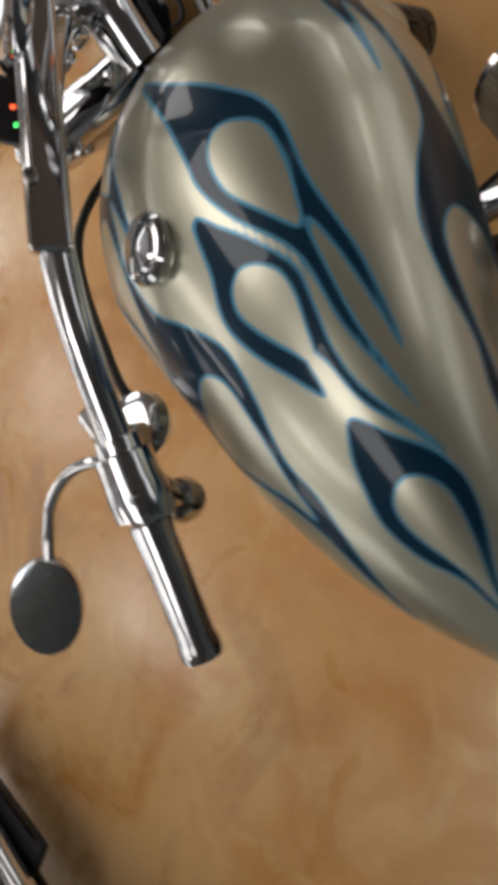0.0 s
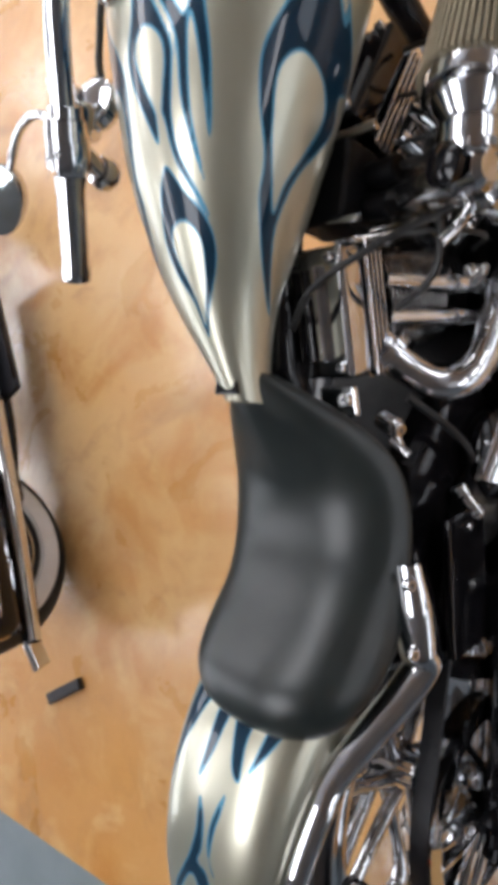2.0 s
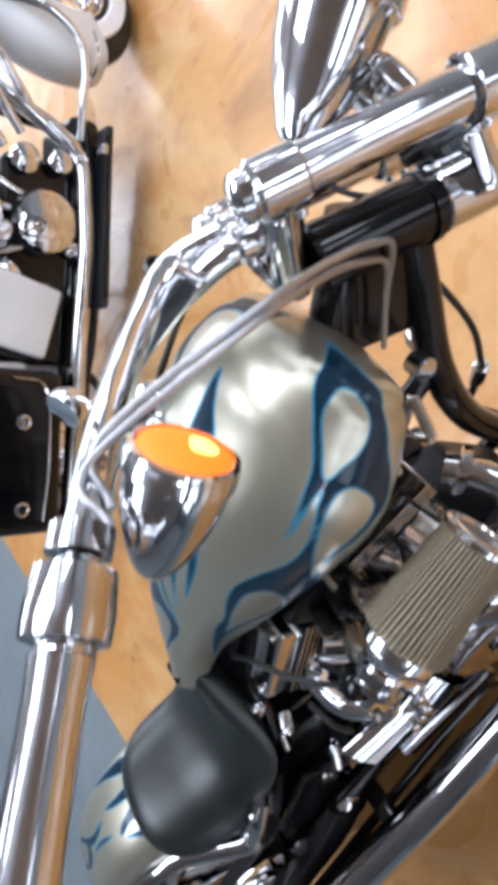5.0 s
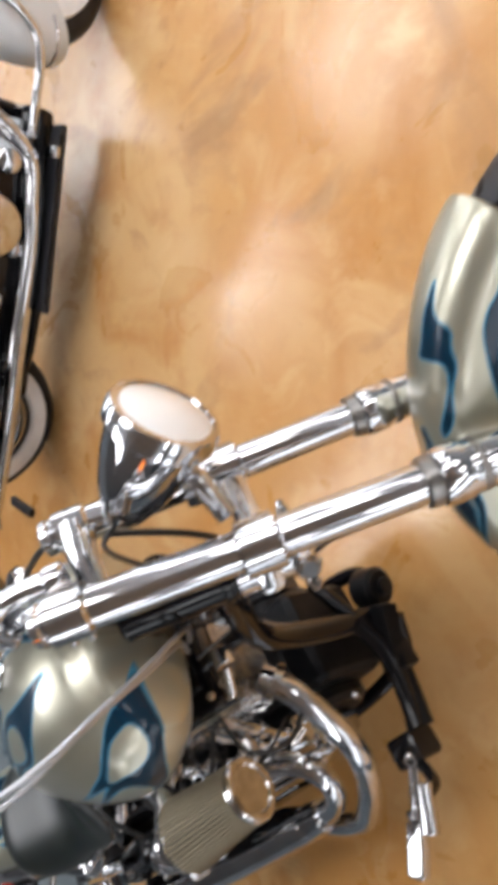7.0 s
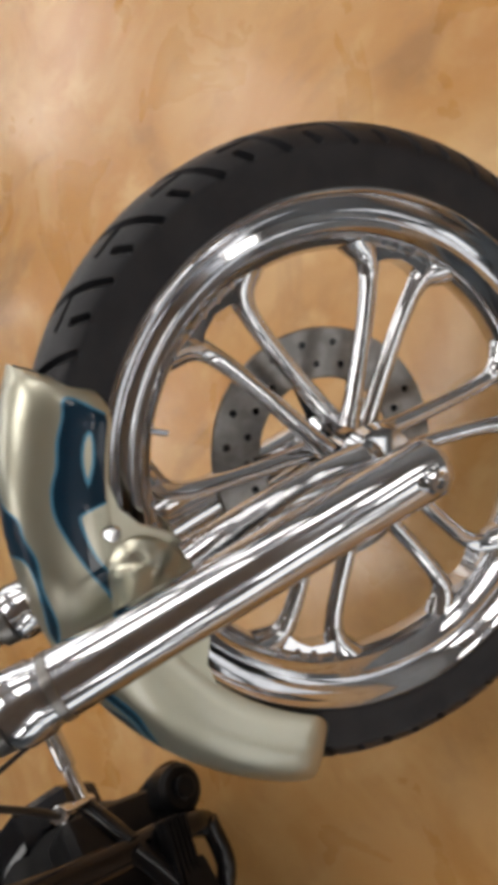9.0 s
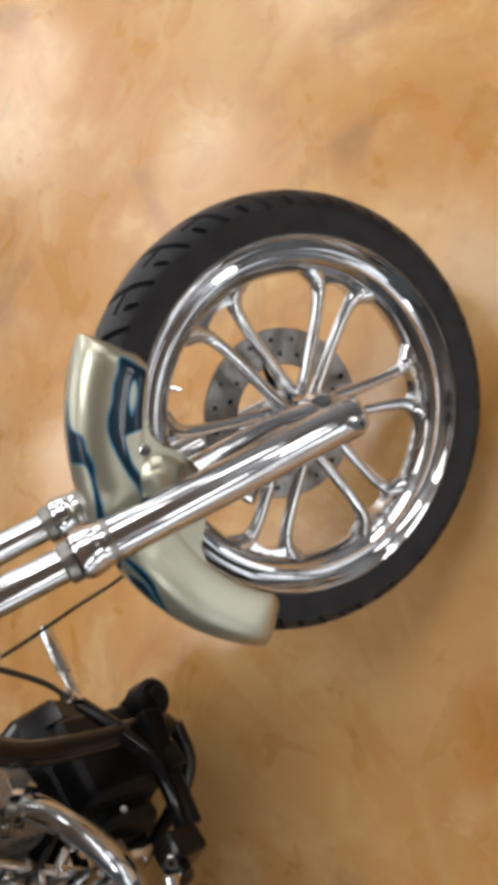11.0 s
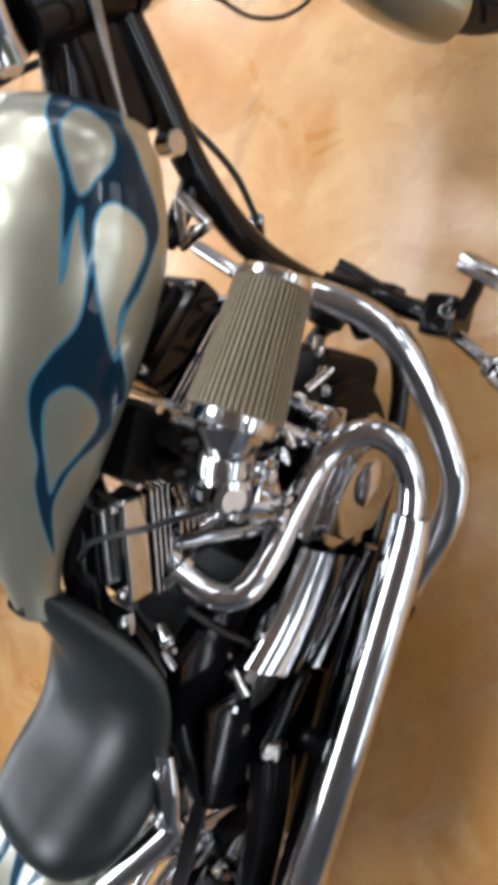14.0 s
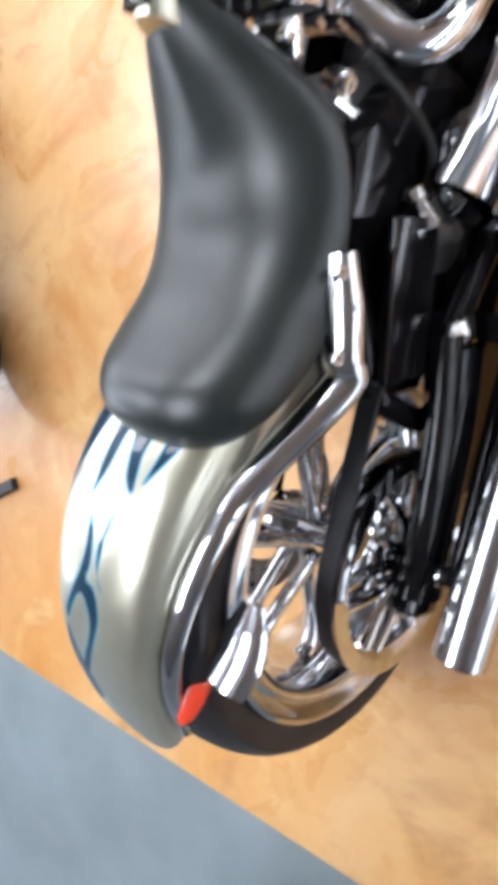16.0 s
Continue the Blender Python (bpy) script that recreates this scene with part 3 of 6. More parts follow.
def turn_signal(p, d, lens, label, lens_label, size=1.0):
    """A bullet-shaped chrome shell with a shallow lens in a ring at its front."""
    m = frame_on(p, d) @ np.diag((size, size, size, 1.0))
    body = part("turn_signal", lathe([(0.003, -0.084), (0.012, -0.081), (0.021, -0.070), (0.031, -0.050), (0.0385, -0.026), (0.0430, -0.004), (0.0445, 0.016), (0.0470, 0.018), (0.0470, 0.030), (0.0440, 0.033)], m, 44), CHROME, bike, label)
    part("lens_ring", lathe([(0.0440, 0.030), (0.0455, 0.031), (0.0455, 0.036), (0.0410, 0.0375), (0.0405, 0.034)], m, 44), CHROME, body, "bright lens ring")
    return body, part("lens", lathe([(0.0405, 0.033), (0.038, 0.037), (0.030, 0.0405), (0.018, 0.043), (0.002, 0.044)], m, 36), lens, body, lens_label)


# An oval mirror at the end of the curved stalk.
mirror_axes = frame_on((-0.343, 0.684, 0.892), (0.405, -0.645, 0.65), (0.652, -0.409, -0.639)) @ np.diag((0.69, 1.03, 1.0, 1.0))
mirror = part("mirror", lathe([(0.0465, 0.0), (0.0485, -0.003), (0.0485, -0.010), (0.045, -0.020), (0.034, -0.032), (0.016, -0.040), (0.002, -0.042)], mirror_axes, 44), CHROME, bike, "oval chrome mirror on a curved stalk")
part("mirror_glass", lathe([(0.046, -0.002), (0.046, 0.0012), (0.030, 0.0022), (0.002, 0.0026)], mirror_axes, 44), MIRROR, mirror, "dark tinted mirror glass")

# The right-hand turn signal, lit, on a short stem from the bar.
fz = np.array((-0.10, 0.97, 0.08))
fz /= np.linalg.norm(fz)
FL = np.array((0.236, 0.998, 1.088)) - 0.026 * fz
flasher, lens = turn_signal(FL, fz, BULB, "bullet-shaped chrome turn signal with lit amber lens", "lit amber lens", 0.78)
part("bulb_glow", lathe([(0.016, 0.0315), (0.011, 0.0345), (0.002, 0.0355)], frame_on(FL + np.array((0.003, 0.0, -0.006)), fz), 28), HOT, lens, "bright spot of the bulb behind the lens")
part("signal_stem", tube([FL - fz * 0.030 + np.array((-0.010, 0, -0.018)), FL - fz * 0.032 + np.array((-0.020, 0, -0.036)), fp(0.190, -0.118, 1.034)], 0.0065, 12), CHROME, flasher)

# Headlamp shell.
lamp_dir = np.array((-0.20, 0.98, 0.02))
lamp_dir /= np.linalg.norm(lamp_dir)
LP = np.array((-0.076, 1.261, 0.884))
lamp = part("headlamp", lathe([(0.003, -0.096), (0.012, -0.093), (0.026, -0.076), (0.041, -0.040), (0.051, 0.0), (0.056, 0.034), (0.0600, 0.038), (0.0605, 0.056), (0.055, 0.063)], frame_on(LP, lamp_dir), 48), CHROME, bike, "chrome bullet headlamp")
part("lamp_rim", lathe([(0.0600, 0.040), (0.0630, 0.042), (0.0630, 0.058), (0.0600, 0.064), (0.0550, 0.065), (0.0550, 0.060)], frame_on(LP, lamp_dir), 48), CHROME, lamp, "polished rim")
part("lens", lathe([(0.0555, 0.060), (0.046, 0.066), (0.026, 0.071), (0.003, 0.073)], frame_on(LP, lamp_dir), 40), GLASS, lamp, "clear glass headlamp lens")
part("lamp_bracket", joined(tube([LP + np.array((0.03, -0.01, -0.055)), fp(0.040, 0.060, 0.640), fp(CX + 0.02, 0.010, 0.622)], 0.013, 14), rbox(0.05, 0.03, 0.03, frame_on(LP + np.array((0.022, -0.012, -0.060)), S), 0.006)), CHROME, lamp)
part("lamp_cable", tube([LP - lamp_dir * 0.09, fp(0.04, 0.02, 0.76), fp(0.035, -0.03, 0.72), fp(0.03, -0.06, 0.66)], 0.0035, 8), CABLE, lamp, "black lamp cable")


# ---- painted flames: licks with teardrop holes on a surface chart of (along, round) metres ----
def outline(points, res=10):
    p = np.asarray(points, float)
    e = np.concatenate([p[-1:], p, p[:2]])
    out = []
    for i in range(len(p)):
        a, b, c, d = e[i : i + 4]
        for t in np.linspace(0, 1, res, endpoint=False):
            out.append(0.5 * (2 * b + (c - a) * t + (2 * a - 5 * b + 4 * c - d) * t * t + (3 * b - a - 3 * c + d) * t**3))
    return np.array(out)


def signed(q, poly):
    """Distance of points q to a closed line, negative inside."""
    a, b = poly, np.roll(poly, -1, 0)
    best = np.full(len(q), 1e9)
    inside = np.zeros(len(q), bool)
    for (ax, ay), (bx, by) in zip(a, b):
        dx, dy = bx - ax, by - ay
        t = np.clip(((q[:, 0] - ax) * dx + (q[:, 1] - ay) * dy) / (dx * dx + dy * dy + 1e-12), 0, 1)
        best = np.minimum(best, (q[:, 0] - ax - t * dx) ** 2 + (q[:, 1] - ay - t * dy) ** 2)
        if ay != by:
            inside ^= ((ay > q[:, 1]) != (by > q[:, 1])) & (q[:, 0] < ax + (q[:, 1] - ay) * dx / dy)
    d = np.sqrt(best)
    return np.where(inside, -d, d)


def licks(q, flames, holes):
    d = np.full(len(q), 1.0)
    for p in flames:
        d = np.minimum(d, signed(q, outline(p)))
    for p in holes:
        d = np.maximum(d, -signed(q, outline(p)))
    return d


# ---- tank ----
TANK_Y = np.array((0.432, 0.47, 0.53, 0.60, 0.68, 0.76, 0.84, 0.91, 0.96, 1.000, 1.022, 1.030))
TANK_W = np.array((0.028, 0.040, 0.066, 0.098, 0.129, 0.152, 0.167, 0.170, 0.158, 0.130, 0.088, 0.030))
TANK_T = np.array((0.748, 0.768, 0.802, 0.842, 0.880, 0.908, 0.925, 0.927, 0.918, 0.896, 0.868, 0.838))
TANK_B = np.array((0.698, 0.686, 0.674, 0.670, 0.672, 0.680, 0.692, 0.708, 0.722, 0.742, 0.768, 0.800))
TANK_K = np.array((0.432, 0.53, 0.64, 0.76, 0.88, 0.98, 1.03))
TANK_X = np.array((0.0035, -0.0115, -0.0044, 0.0070, 0.0070, 0.0100, 0.0120))  # its middle, across
TANK_L = np.array((1.040, 1.115, 1.095, 1.030, 1.015, 0.970, 1.0))  # how full it is on either side
TANK_R = np.array((0.720, 0.740, 0.790, 0.860, 0.985, 0.985, 1.05))
TANK_U = np.array((0.0, 0.028, 0.025, 0.018, 0.006, 0.0, -0.006))


def smooth_line(xs, ys, x):
    """A smooth monotone-ish cubic through knots."""
    m = np.gradient(ys, xs)
    i = np.clip(np.searchsorted(xs, x) - 1, 0, len(xs) - 2)
    h = xs[i + 1] - xs[i]
    t = (x - xs[i]) / h
    return (2 * t**3 - 3 * t**2 + 1) * ys[i] + (t**3 - 2 * t**2 + t) * h * m[i] + (3 * t**2 - 2 * t**3) * ys[i + 1] + (t**3 - t**2) * h * m[i + 1]


def tank_point(y, a):
    """The skin of the tank at the station y, round by a (0 at the top, + to the right)."""
    w, t, b = (smooth_line(TANK_Y, k, y) for k in (TANK_W, TANK_T, TANK_B))
    b = b + smooth_line(TANK_K, TANK_U, y)
    mid = b + 0.38 * (t - b)
    s, c = np.sin(a), np.cos(a)
    w = w * np.where(s > 0, smooth_line(TANK_K, TANK_R, y), smooth_line(TANK_K, TANK_L, y))
    x = smooth_line(TANK_K, TANK_X, y) + w * np.sign(s) * np.abs(s) ** 1.02
    z = np.where(c > 0, mid + (t - mid) * np.abs(c) ** 0.95, mid - (mid - b) * np.abs(c) ** 0.8)
    return np.stack([x, y + 0 * a, z], -1)


SIDE_LICK = [(1.026, 0.102), (1.023, 0.142), (1.014, 0.167), (0.991, 0.177), (0.954, 0.193), (0.920, 0.207), (0.890, 0.198), (0.856, 0.191), (0.828, 0.185), (0.793, 0.191), (0.746, 0.231), (0.732, 0.209), (0.706, 0.217), (0.672, 0.189), (0.636, 0.172), (0.594, 0.169), (0.527, 0.196), (0.572, 0.160), (0.624, 0.137), (0.662, 0.135), (0.702, 0.122), (0.741, 0.118), (0.777, 0.131), (0.811, 0.147), (0.852, 0.147), (0.892, 0.137), (0.916, 0.134), (0.895, 0.129), (0.844, 0.129), (0.898, 0.121), (0.933, 0.118), (0.969, 0.104), (0.994, 0.091), (1.016, 0.088)]
SIDE_DROPS = [
    [(1.006, 0.119), (1.001, 0.145), (0.988, 0.156), (0.966, 0.157), (0.945, 0.145), (0.925, 0.132), (0.955, 0.119), (0.985, 0.108)],
    [(0.927, 0.160), (0.918, 0.184), (0.898, 0.190), (0.864, 0.185), (0.828, 0.180), (0.783, 0.189), (0.830, 0.163), (0.879, 0.147), (0.913, 0.147)],
    [(0.749, 0.153), (0.736, 0.180), (0.710, 0.192), (0.679, 0.183), (0.646, 0.166), (0.619, 0.158), (0.655, 0.146), (0.692, 0.137), (0.730, 0.135)],
]
TOP_LICKS = [
    [(0.962, 0.005), (0.930, 0.022), (0.905, 0.036), (0.883, 0.047), (0.859, 0.059), (0.835, 0.064), (0.788, 0.063), (0.729, 0.072), (0.671, 0.073), (0.741, 0.060), (0.769, 0.052), (0.751, 0.049), (0.693, 0.051), (0.638, 0.064), (0.697, 0.042), (0.752, 0.037), (0.798, 0.016), (0.834, 0.008), (0.864, 0.010), (0.905, 0.010)],
    [(0.822, -0.006), (0.801, 0.006), (0.772, 0.021), (0.746, 0.032), (0.719, 0.030), (0.689, 0.027), (0.656, 0.035), (0.607, 0.070), (0.651, 0.029), (0.690, 0.017), (0.706, 0.006), (0.672, 0.002), (0.698, -0.012), (0.728, -0.024), (0.756, -0.027), (0.785, -0.016)],
    [(0.652, 0.009), (0.631, 0.032), (0.607, 0.063), (0.584, 0.077), (0.557, 0.072), (0.525, 0.044), (0.498, 0.008), (0.532, -0.001), (0.558, -0.019), (0.586, -0.025), (0.612, -0.018), (0.637, -0.007)],
]
TOP_DROPS = [
    [(0.857, 0.043), (0.862, 0.032), (0.853, 0.023), (0.834, 0.019), (0.813, 0.021), (0.789, 0.032), (0.767, 0.046), (0.785, 0.052), (0.812, 0.056), (0.841, 0.054)],
    [(0.766, 0.011), (0.771, -0.001), (0.765, -0.011), (0.751, -0.016), (0.732, -0.012), (0.709, -0.002), (0.690, 0.010), (0.717, 0.019), (0.736, 0.023), (0.753, 0.021)],
    [(0.599, -0.002), (0.605, 0.019), (0.601, 0.036), (0.587, 0.052), (0.566, 0.054), (0.540, 0.044), (0.508, 0.014), (0.534, 0.011), (0.561, -0.004), (0.583, -0.009)],
]
other_side = [[(a, 0.080 - b) for a, b in p] for p in [SIDE_LICK, *SIDE_DROPS]]
TANK_FLAMES = [SIDE_LICK, other_side[0], *TOP_LICKS]
TANK_HOLES = [*SIDE_DROPS, *other_side[1:], *TOP_DROPS]
ys = np.concatenate([np.linspace(0.432, 1.0, 200), np.linspace(1.002, 1.030, 24)])
aa = np.linspace(-np.pi, np.pi, 200, endpoint=False)
Y2, A2 = np.meshgrid(ys, aa, indexing="ij")
tank_skin = grid(tank_point(Y2, A2), cv=True, ends=True)
lick = licks(np.c_[Y2.ravel(), A2.ravel() * 0.12], TANK_FLAMES, TANK_HOLES)
tank = part("fuel_tank", tank_skin, PAINT, bike, "pearl silver teardrop fuel tank with dark blue flames", 60, lick)
cp = tank_point(np.array(0.840), np.array(-0.315))
cn = np.array((-0.24, 0.02, 0.96))
cap = part("filler_cap", lathe([(0.025, -0.006), (0.028, 0.0), (0.028, 0.006), (0.025, 0.010), (0.020, 0.0105), (0.018, 0.013), (0.008, 0.0150), (0.002, 0.0155)], frame_on(cp, cn), 40), CHROME, tank, "round polished filler cap")

# ---- seat ----
SEAT_Y = np.array((0.042, 0.052, 0.074, 0.108, 0.152, 0.21, 0.28, 0.34, 0.385, 0.425, 0.452, 0.466))
SEAT_W = np.array((0.020, 0.056, 0.090, 0.118, 0.124, 0.116, 0.092, 0.064, 0.046, 0.036, 0.030, 0.026))  # half width of the top
SEAT_E = np.array((0.030, 0.072, 0.106, 0.130, 0.140, 0.138, 0.142, 0.140, 0.128, 0.092, 0.052, 0.030))  # half width of the skirt
SEAT_T = np.array((0.655, 0.678, 0.695, 0.698, 0.680, 0.652, 0.640, 0.656, 0.690, 0.722, 0.738, 0.742))
SEAT_B = np.array((0.640, 0.640, 0.628, 0.606, 0.580, 0.560, 0.566, 0.580, 0.600, 0.640, 0.680, 0.705))
SEAT_D = np.array((0.000, 0.002, 0.004, 0.008, 0.016, 0.024, 0.026, 0.022, 0.014, 0.006, 0.001, 0.000))  # depth of the dish
rows = []
for y in np.linspace(0.042, 0.466, 100):
    w, e, t, b, d = (float(smooth_line(SEAT_Y, k, np.array(y))) for k in (SEAT_W, SEAT_E, SEAT_T, SEAT_B, SEAT_D))
    n = 2 / (1.05 + 1.45 * w / e)
    a = np.linspace(-1, 1, 81) * math.pi / 2
    px = e * np.sign(a) * np.abs(np.sin(a)) ** n
    pz = b + (t - b) * np.abs(np.cos(a)) ** n - 0.35 * d * np.exp(-((px / (0.55 * e)) ** 2))
    under = np.linspace(1, -1, 16)[1:-1]
    px, pz = np.r_[px, e * under], np.r_[pz, np.full(14, b - 0.004)]
    for _ in range(5):
        px, pz = (np.roll(px, 1) + 2 * px + np.roll(px, -1)) / 4, (np.roll(pz, 1) + 2 * pz + np.roll(pz, -1)) / 4
    rows.append(np.stack([px, np.full(len(px), y), pz], 1))
rows = np.array(rows)
for _ in range(10):
    rows[1:-1] = (rows[:-2] + 2 * rows[1:-1] + rows[2:]) / 4
seat = part("seat", grid(rows, cv=True, ends=True), LEATHER, bike, "low black leather solo seat", 60)
part("seat_front_bracket", rbox(0.036, 0.020, 0.012, mat4(pose(-0.004, 0.448, 0.748)), 0.003), BLACK, bike)

# ---- rear wheel, fender and drive ----
RA = np.array((-0.010, -0.085, 0.318))


def rear_place(g):
    m = np.eye(4)
    m[:3, 3] = RA
    return moved(g, m)


rear_wheel = add_wheel("rear_wheel", bike, rear_place, 0.334, 0.262, 0.185, 0.160, 6, 0.4, 0, "chrome rear wheel with paired spokes", -0.085, 0.011)


REAR_SHAPE = (0.374, 0.114, 0.085, math.radians(34), math.radians(138), (0.28, 0.58, -0.022))
FRONT_SHAPE = (0.371, 0.060, 0.092, math.radians(48), math.radians(144), (0.0, 0.0, 0.0))


def fender_skin(radius, half, skirt, a0, a1, taper, n=150, k=90, edge_power=0.55):
    """The outer skin of a mudguard and its chart: metres along the crown, metres round from it (+ right).
    taper: shares by which width and skirt shrink, and the shift across, towards the a1 end."""
    an = np.linspace(a0, a1, n)
    b = np.linspace(-1, 1, k) * math.pi / 2
    top, chart = np.zeros((n, k, 3)), np.zeros((n, k, 2))
    for i, q in enumerate(an):
        f = (q - a0) / (a1 - a0)
        end = min(1.0, math.sqrt(max(0.0, 1 - max(0.0, (abs(2 * f - 1) - 0.86) / 0.14) ** 2)) * 0.35 + 0.65)
        g = min(1.0, max(0.0, (f - 0.15) / 0.8))
        g = g * g * (3 - 2 * g)
        x = half * end * (1 - taper[0] * g) * np.sign(b) * np.abs(np.sin(b)) ** 0.8
        r = radius - skirt * end * (1 - taper[1] * g) * (1 - np.abs(np.cos(b)) ** edge_power)
        top[i] = np.stack([x + taper[2] * g, r * math.cos(q), r * math.sin(q)], 1)
        arc = np.r_[0, np.cumsum(np.hypot(np.diff(x), np.diff(r)))]
        chart[i] = np.stack([np.full(k, q * radius), arc - np.interp(0, b, arc)], 1)
    return top, chart


def fender(place, radius, half, skirt, a0, a1, taper, flames, holes, name, label):
    """A mudguard: an arched skin round the axle with side skirts and a thickness."""
    top, chart = fender_skin(radius, half, skirt, a0, a1, taper)
    n, k = top.shape[:2]
    inner = top.copy()
    scale = (np.linalg.norm(top[:, :, 1:], axis=2, keepdims=True) - 0.004) / np.linalg.norm(top[:, :, 1:], axis=2, keepdims=True)
    inner[:, :, 1:] *= scale
    inner[:, :, 0] *= 0.965
    v1, f1 = grid(top)
    v2, f2 = grid(inner)
    m = len(v1)
    f = f1 + [[i + m for i in q][::-1] for q in f2]
    for i in range(n - 1):
        for j in (0, k - 1):
            f.append([i * k + j, (i + 1) * k + j, (i + 1) * k + j + m, i * k + j + m])
    for j in range(k - 1):
        for i in (0, n - 1):
            f.append([i * k + j, i * k + j + 1, i * k + j + 1 + m, i * k + j + m])
    d = licks(chart.reshape(-1, 2), flames, holes) if flames else np.full(m, 1.0)
    return part(name, place((np.concatenate([v1, v2]), f)), PAINT, bike, label, 60, np.r_[d, np.full(m, 1.0)])


def rear_fender_place(g):
    return rear_place(moved(g, np.array(((1, 0, 0, -0.022), (0, 1, 0, 0), (0, 0, 1, 0), (0, 0, 0, 1.0)))))


REAR_FLAMES = [
    [(0.420, 0.008), (0.420, 0.038), (0.468, 0.037), (0.491, 0.040), (0.513, 0.042), (0.495, 0.025)],
    [(0.400, 0.070), (0.400, 0.092), (0.445, 0.079), (0.476, 0.066), (0.500, 0.052), (0.476, 0.056)],
    [(0.420, -0.020), (0.420, 0.000), (0.470, -0.004), (0.505, -0.010), (0.530, -0.021), (0.501, -0.021)],
    [(0.420, -0.076), (0.420, -0.040), (0.468, -0.054), (0.513, -0.071), (0.568, -0.083), (0.572, -0.083), (0.525, -0.086)],
    [(0.549, -0.011), (0.574, 0.002), (0.607, 0.005), (0.627, -0.001), (0.634, 0.015), (0.656, 0.024), (0.688, 0.020), (0.771, -0.017), (0.771, -0.030), (0.695, 0.006), (0.658, 0.002), (0.651, -0.015), (0.696, -0.042), (0.686, -0.047), (0.645, -0.026), (0.622, -0.015), (0.591, -0.008), (0.565, -0.010)],
    [(0.533, 0.028), (0.556, 0.027), (0.581, 0.022), (0.615, 0.020), (0.632, 0.029), (0.603, 0.015), (0.569, 0.016)],
    [(0.709, -0.050), (0.735, -0.035), (0.771, -0.017), (0.805, -0.004), (0.831, -0.028), (0.792, -0.043), (0.760, -0.058)],
]
REAR_HOLES = []
FRONT_FLAMES = [
    [(0.327, 0.088), (0.334, 0.116), (0.352, 0.146), (0.425, 0.148), (0.442, 0.126), (0.450, 0.108), (0.458, 0.105), (0.498, 0.110), (0.535, 0.119), (0.578, 0.112), (0.572, 0.109), (0.545, 0.109), (0.514, 0.101), (0.480, 0.092), (0.449, 0.084), (0.423, 0.083), (0.397, 0.088), (0.371, 0.088), (0.348, 0.090)],
    [(0.399, 0.017), (0.434, 0.028), (0.448, 0.049), (0.467, 0.053), (0.489, 0.060), (0.518, 0.057), (0.556, 0.056), (0.578, 0.044), (0.567, 0.040), (0.538, 0.048), (0.508, 0.052), (0.487, 0.044), (0.485, 0.013), (0.468, 0.013), (0.436, 0.011)],
    [(0.573, 0.014), (0.601, 0.027), (0.624, 0.040), (0.646, 0.034), (0.658, 0.015), (0.681, -0.007), (0.708, -0.038), (0.689, -0.039), (0.661, -0.017), (0.637, 0.004), (0.602, 0.009), (0.578, 0.003)],
    [(0.618, 0.043), (0.648, 0.058), (0.685, 0.061), (0.712, 0.052), (0.739, 0.040), (0.765, 0.027), (0.778, 0.022), (0.753, 0.027), (0.717, 0.042), (0.692, 0.051), (0.654, 0.050)],
]
FRONT_FLAMES.append([(0.662, 0.036), (0.689, 0.047), (0.732, 0.034), (0.756, 0.030), (0.731, 0.026), (0.703, 0.025), (0.682, 0.025)])
FRONT_HOLES = [[(0.358, 0.114), (0.376, 0.110), (0.400, 0.111), (0.424, 0.117), (0.402, 0.120), (0.376, 0.119)]]
rear_fender = fender(rear_fender_place, *REAR_SHAPE, REAR_FLAMES, REAR_HOLES, "rear_fender", "pearl silver rear fender with blue flames")


def front_fender_place(g):
    return front_wheel_place(moved(g, np.array(((1, 0, 0, 0), (0, 1, 0, 0), (0, 0, 1, -0.008), (0, 0, 0, 1.0)))))


front_fender = fender(front_fender_place, *FRONT_SHAPE, FRONT_FLAMES, FRONT_HOLES, "front_fender", "pearl silver front fender with blue flames")

# ---- fender struts, tail marker and rear drive ----
fender_rim = fender_skin(*REAR_SHAPE)[0][:, -1] + RA + np.array((-0.022, 0, 0))
strut_line = [(0.138, 0.266, 0.578), (0.145, 0.215, 0.566), (0.148, 0.165, 0.554), (0.146, 0.135, 0.546), *[tuple(fender_rim[i] + np.array((0.013, 0, 0.002))) for i in (52, 66, 80, 94, 108, 124, 138)]]
st = part("fender_strut", tube(strut_line, [0.018, 0.023, 0.023, 0.022, 0.019, 0.017, 0.016, 0.015, 0.014, 0.012, 0.009], 16, 8, 0.70), CHROME, bike, "chrome rear fender strut")
for y, z in ((0.245, 0.592), (0.165, 0.572)):
    part("strut_bolt", bolt((0.150, y, z), (1, 0, 0.2), 0.008, 0.008), CHROME, st)
part("side_marker", lathe([(0.004, -0.008), (0.013, -0.005), (0.014, 0.004), (0.011, 0.010), (0.004, 0.013)], np.array(frame_on((0.060, -0.242, 0.592), (0.62, 0.1, 0.75), (0.0, -0.92, 0.40))) @ np.diag((2.7, 1.0, 1.0, 1.0)), 28), RED, bike, "long narrow red side marker lamp on the tail")
part("tail_bracket", tube([(0.110, -0.110, 0.578), (0.112, -0.140, 0.583), (0.112, -0.172, 0.588), (0.108, -0.205, 0.600)], [0.016, 0.029, 0.033, 0.030], 16, 8, 0.5), CHROME, bike, "curved chrome tail bracket")

PX = 0.128  # the pulley and belt plane


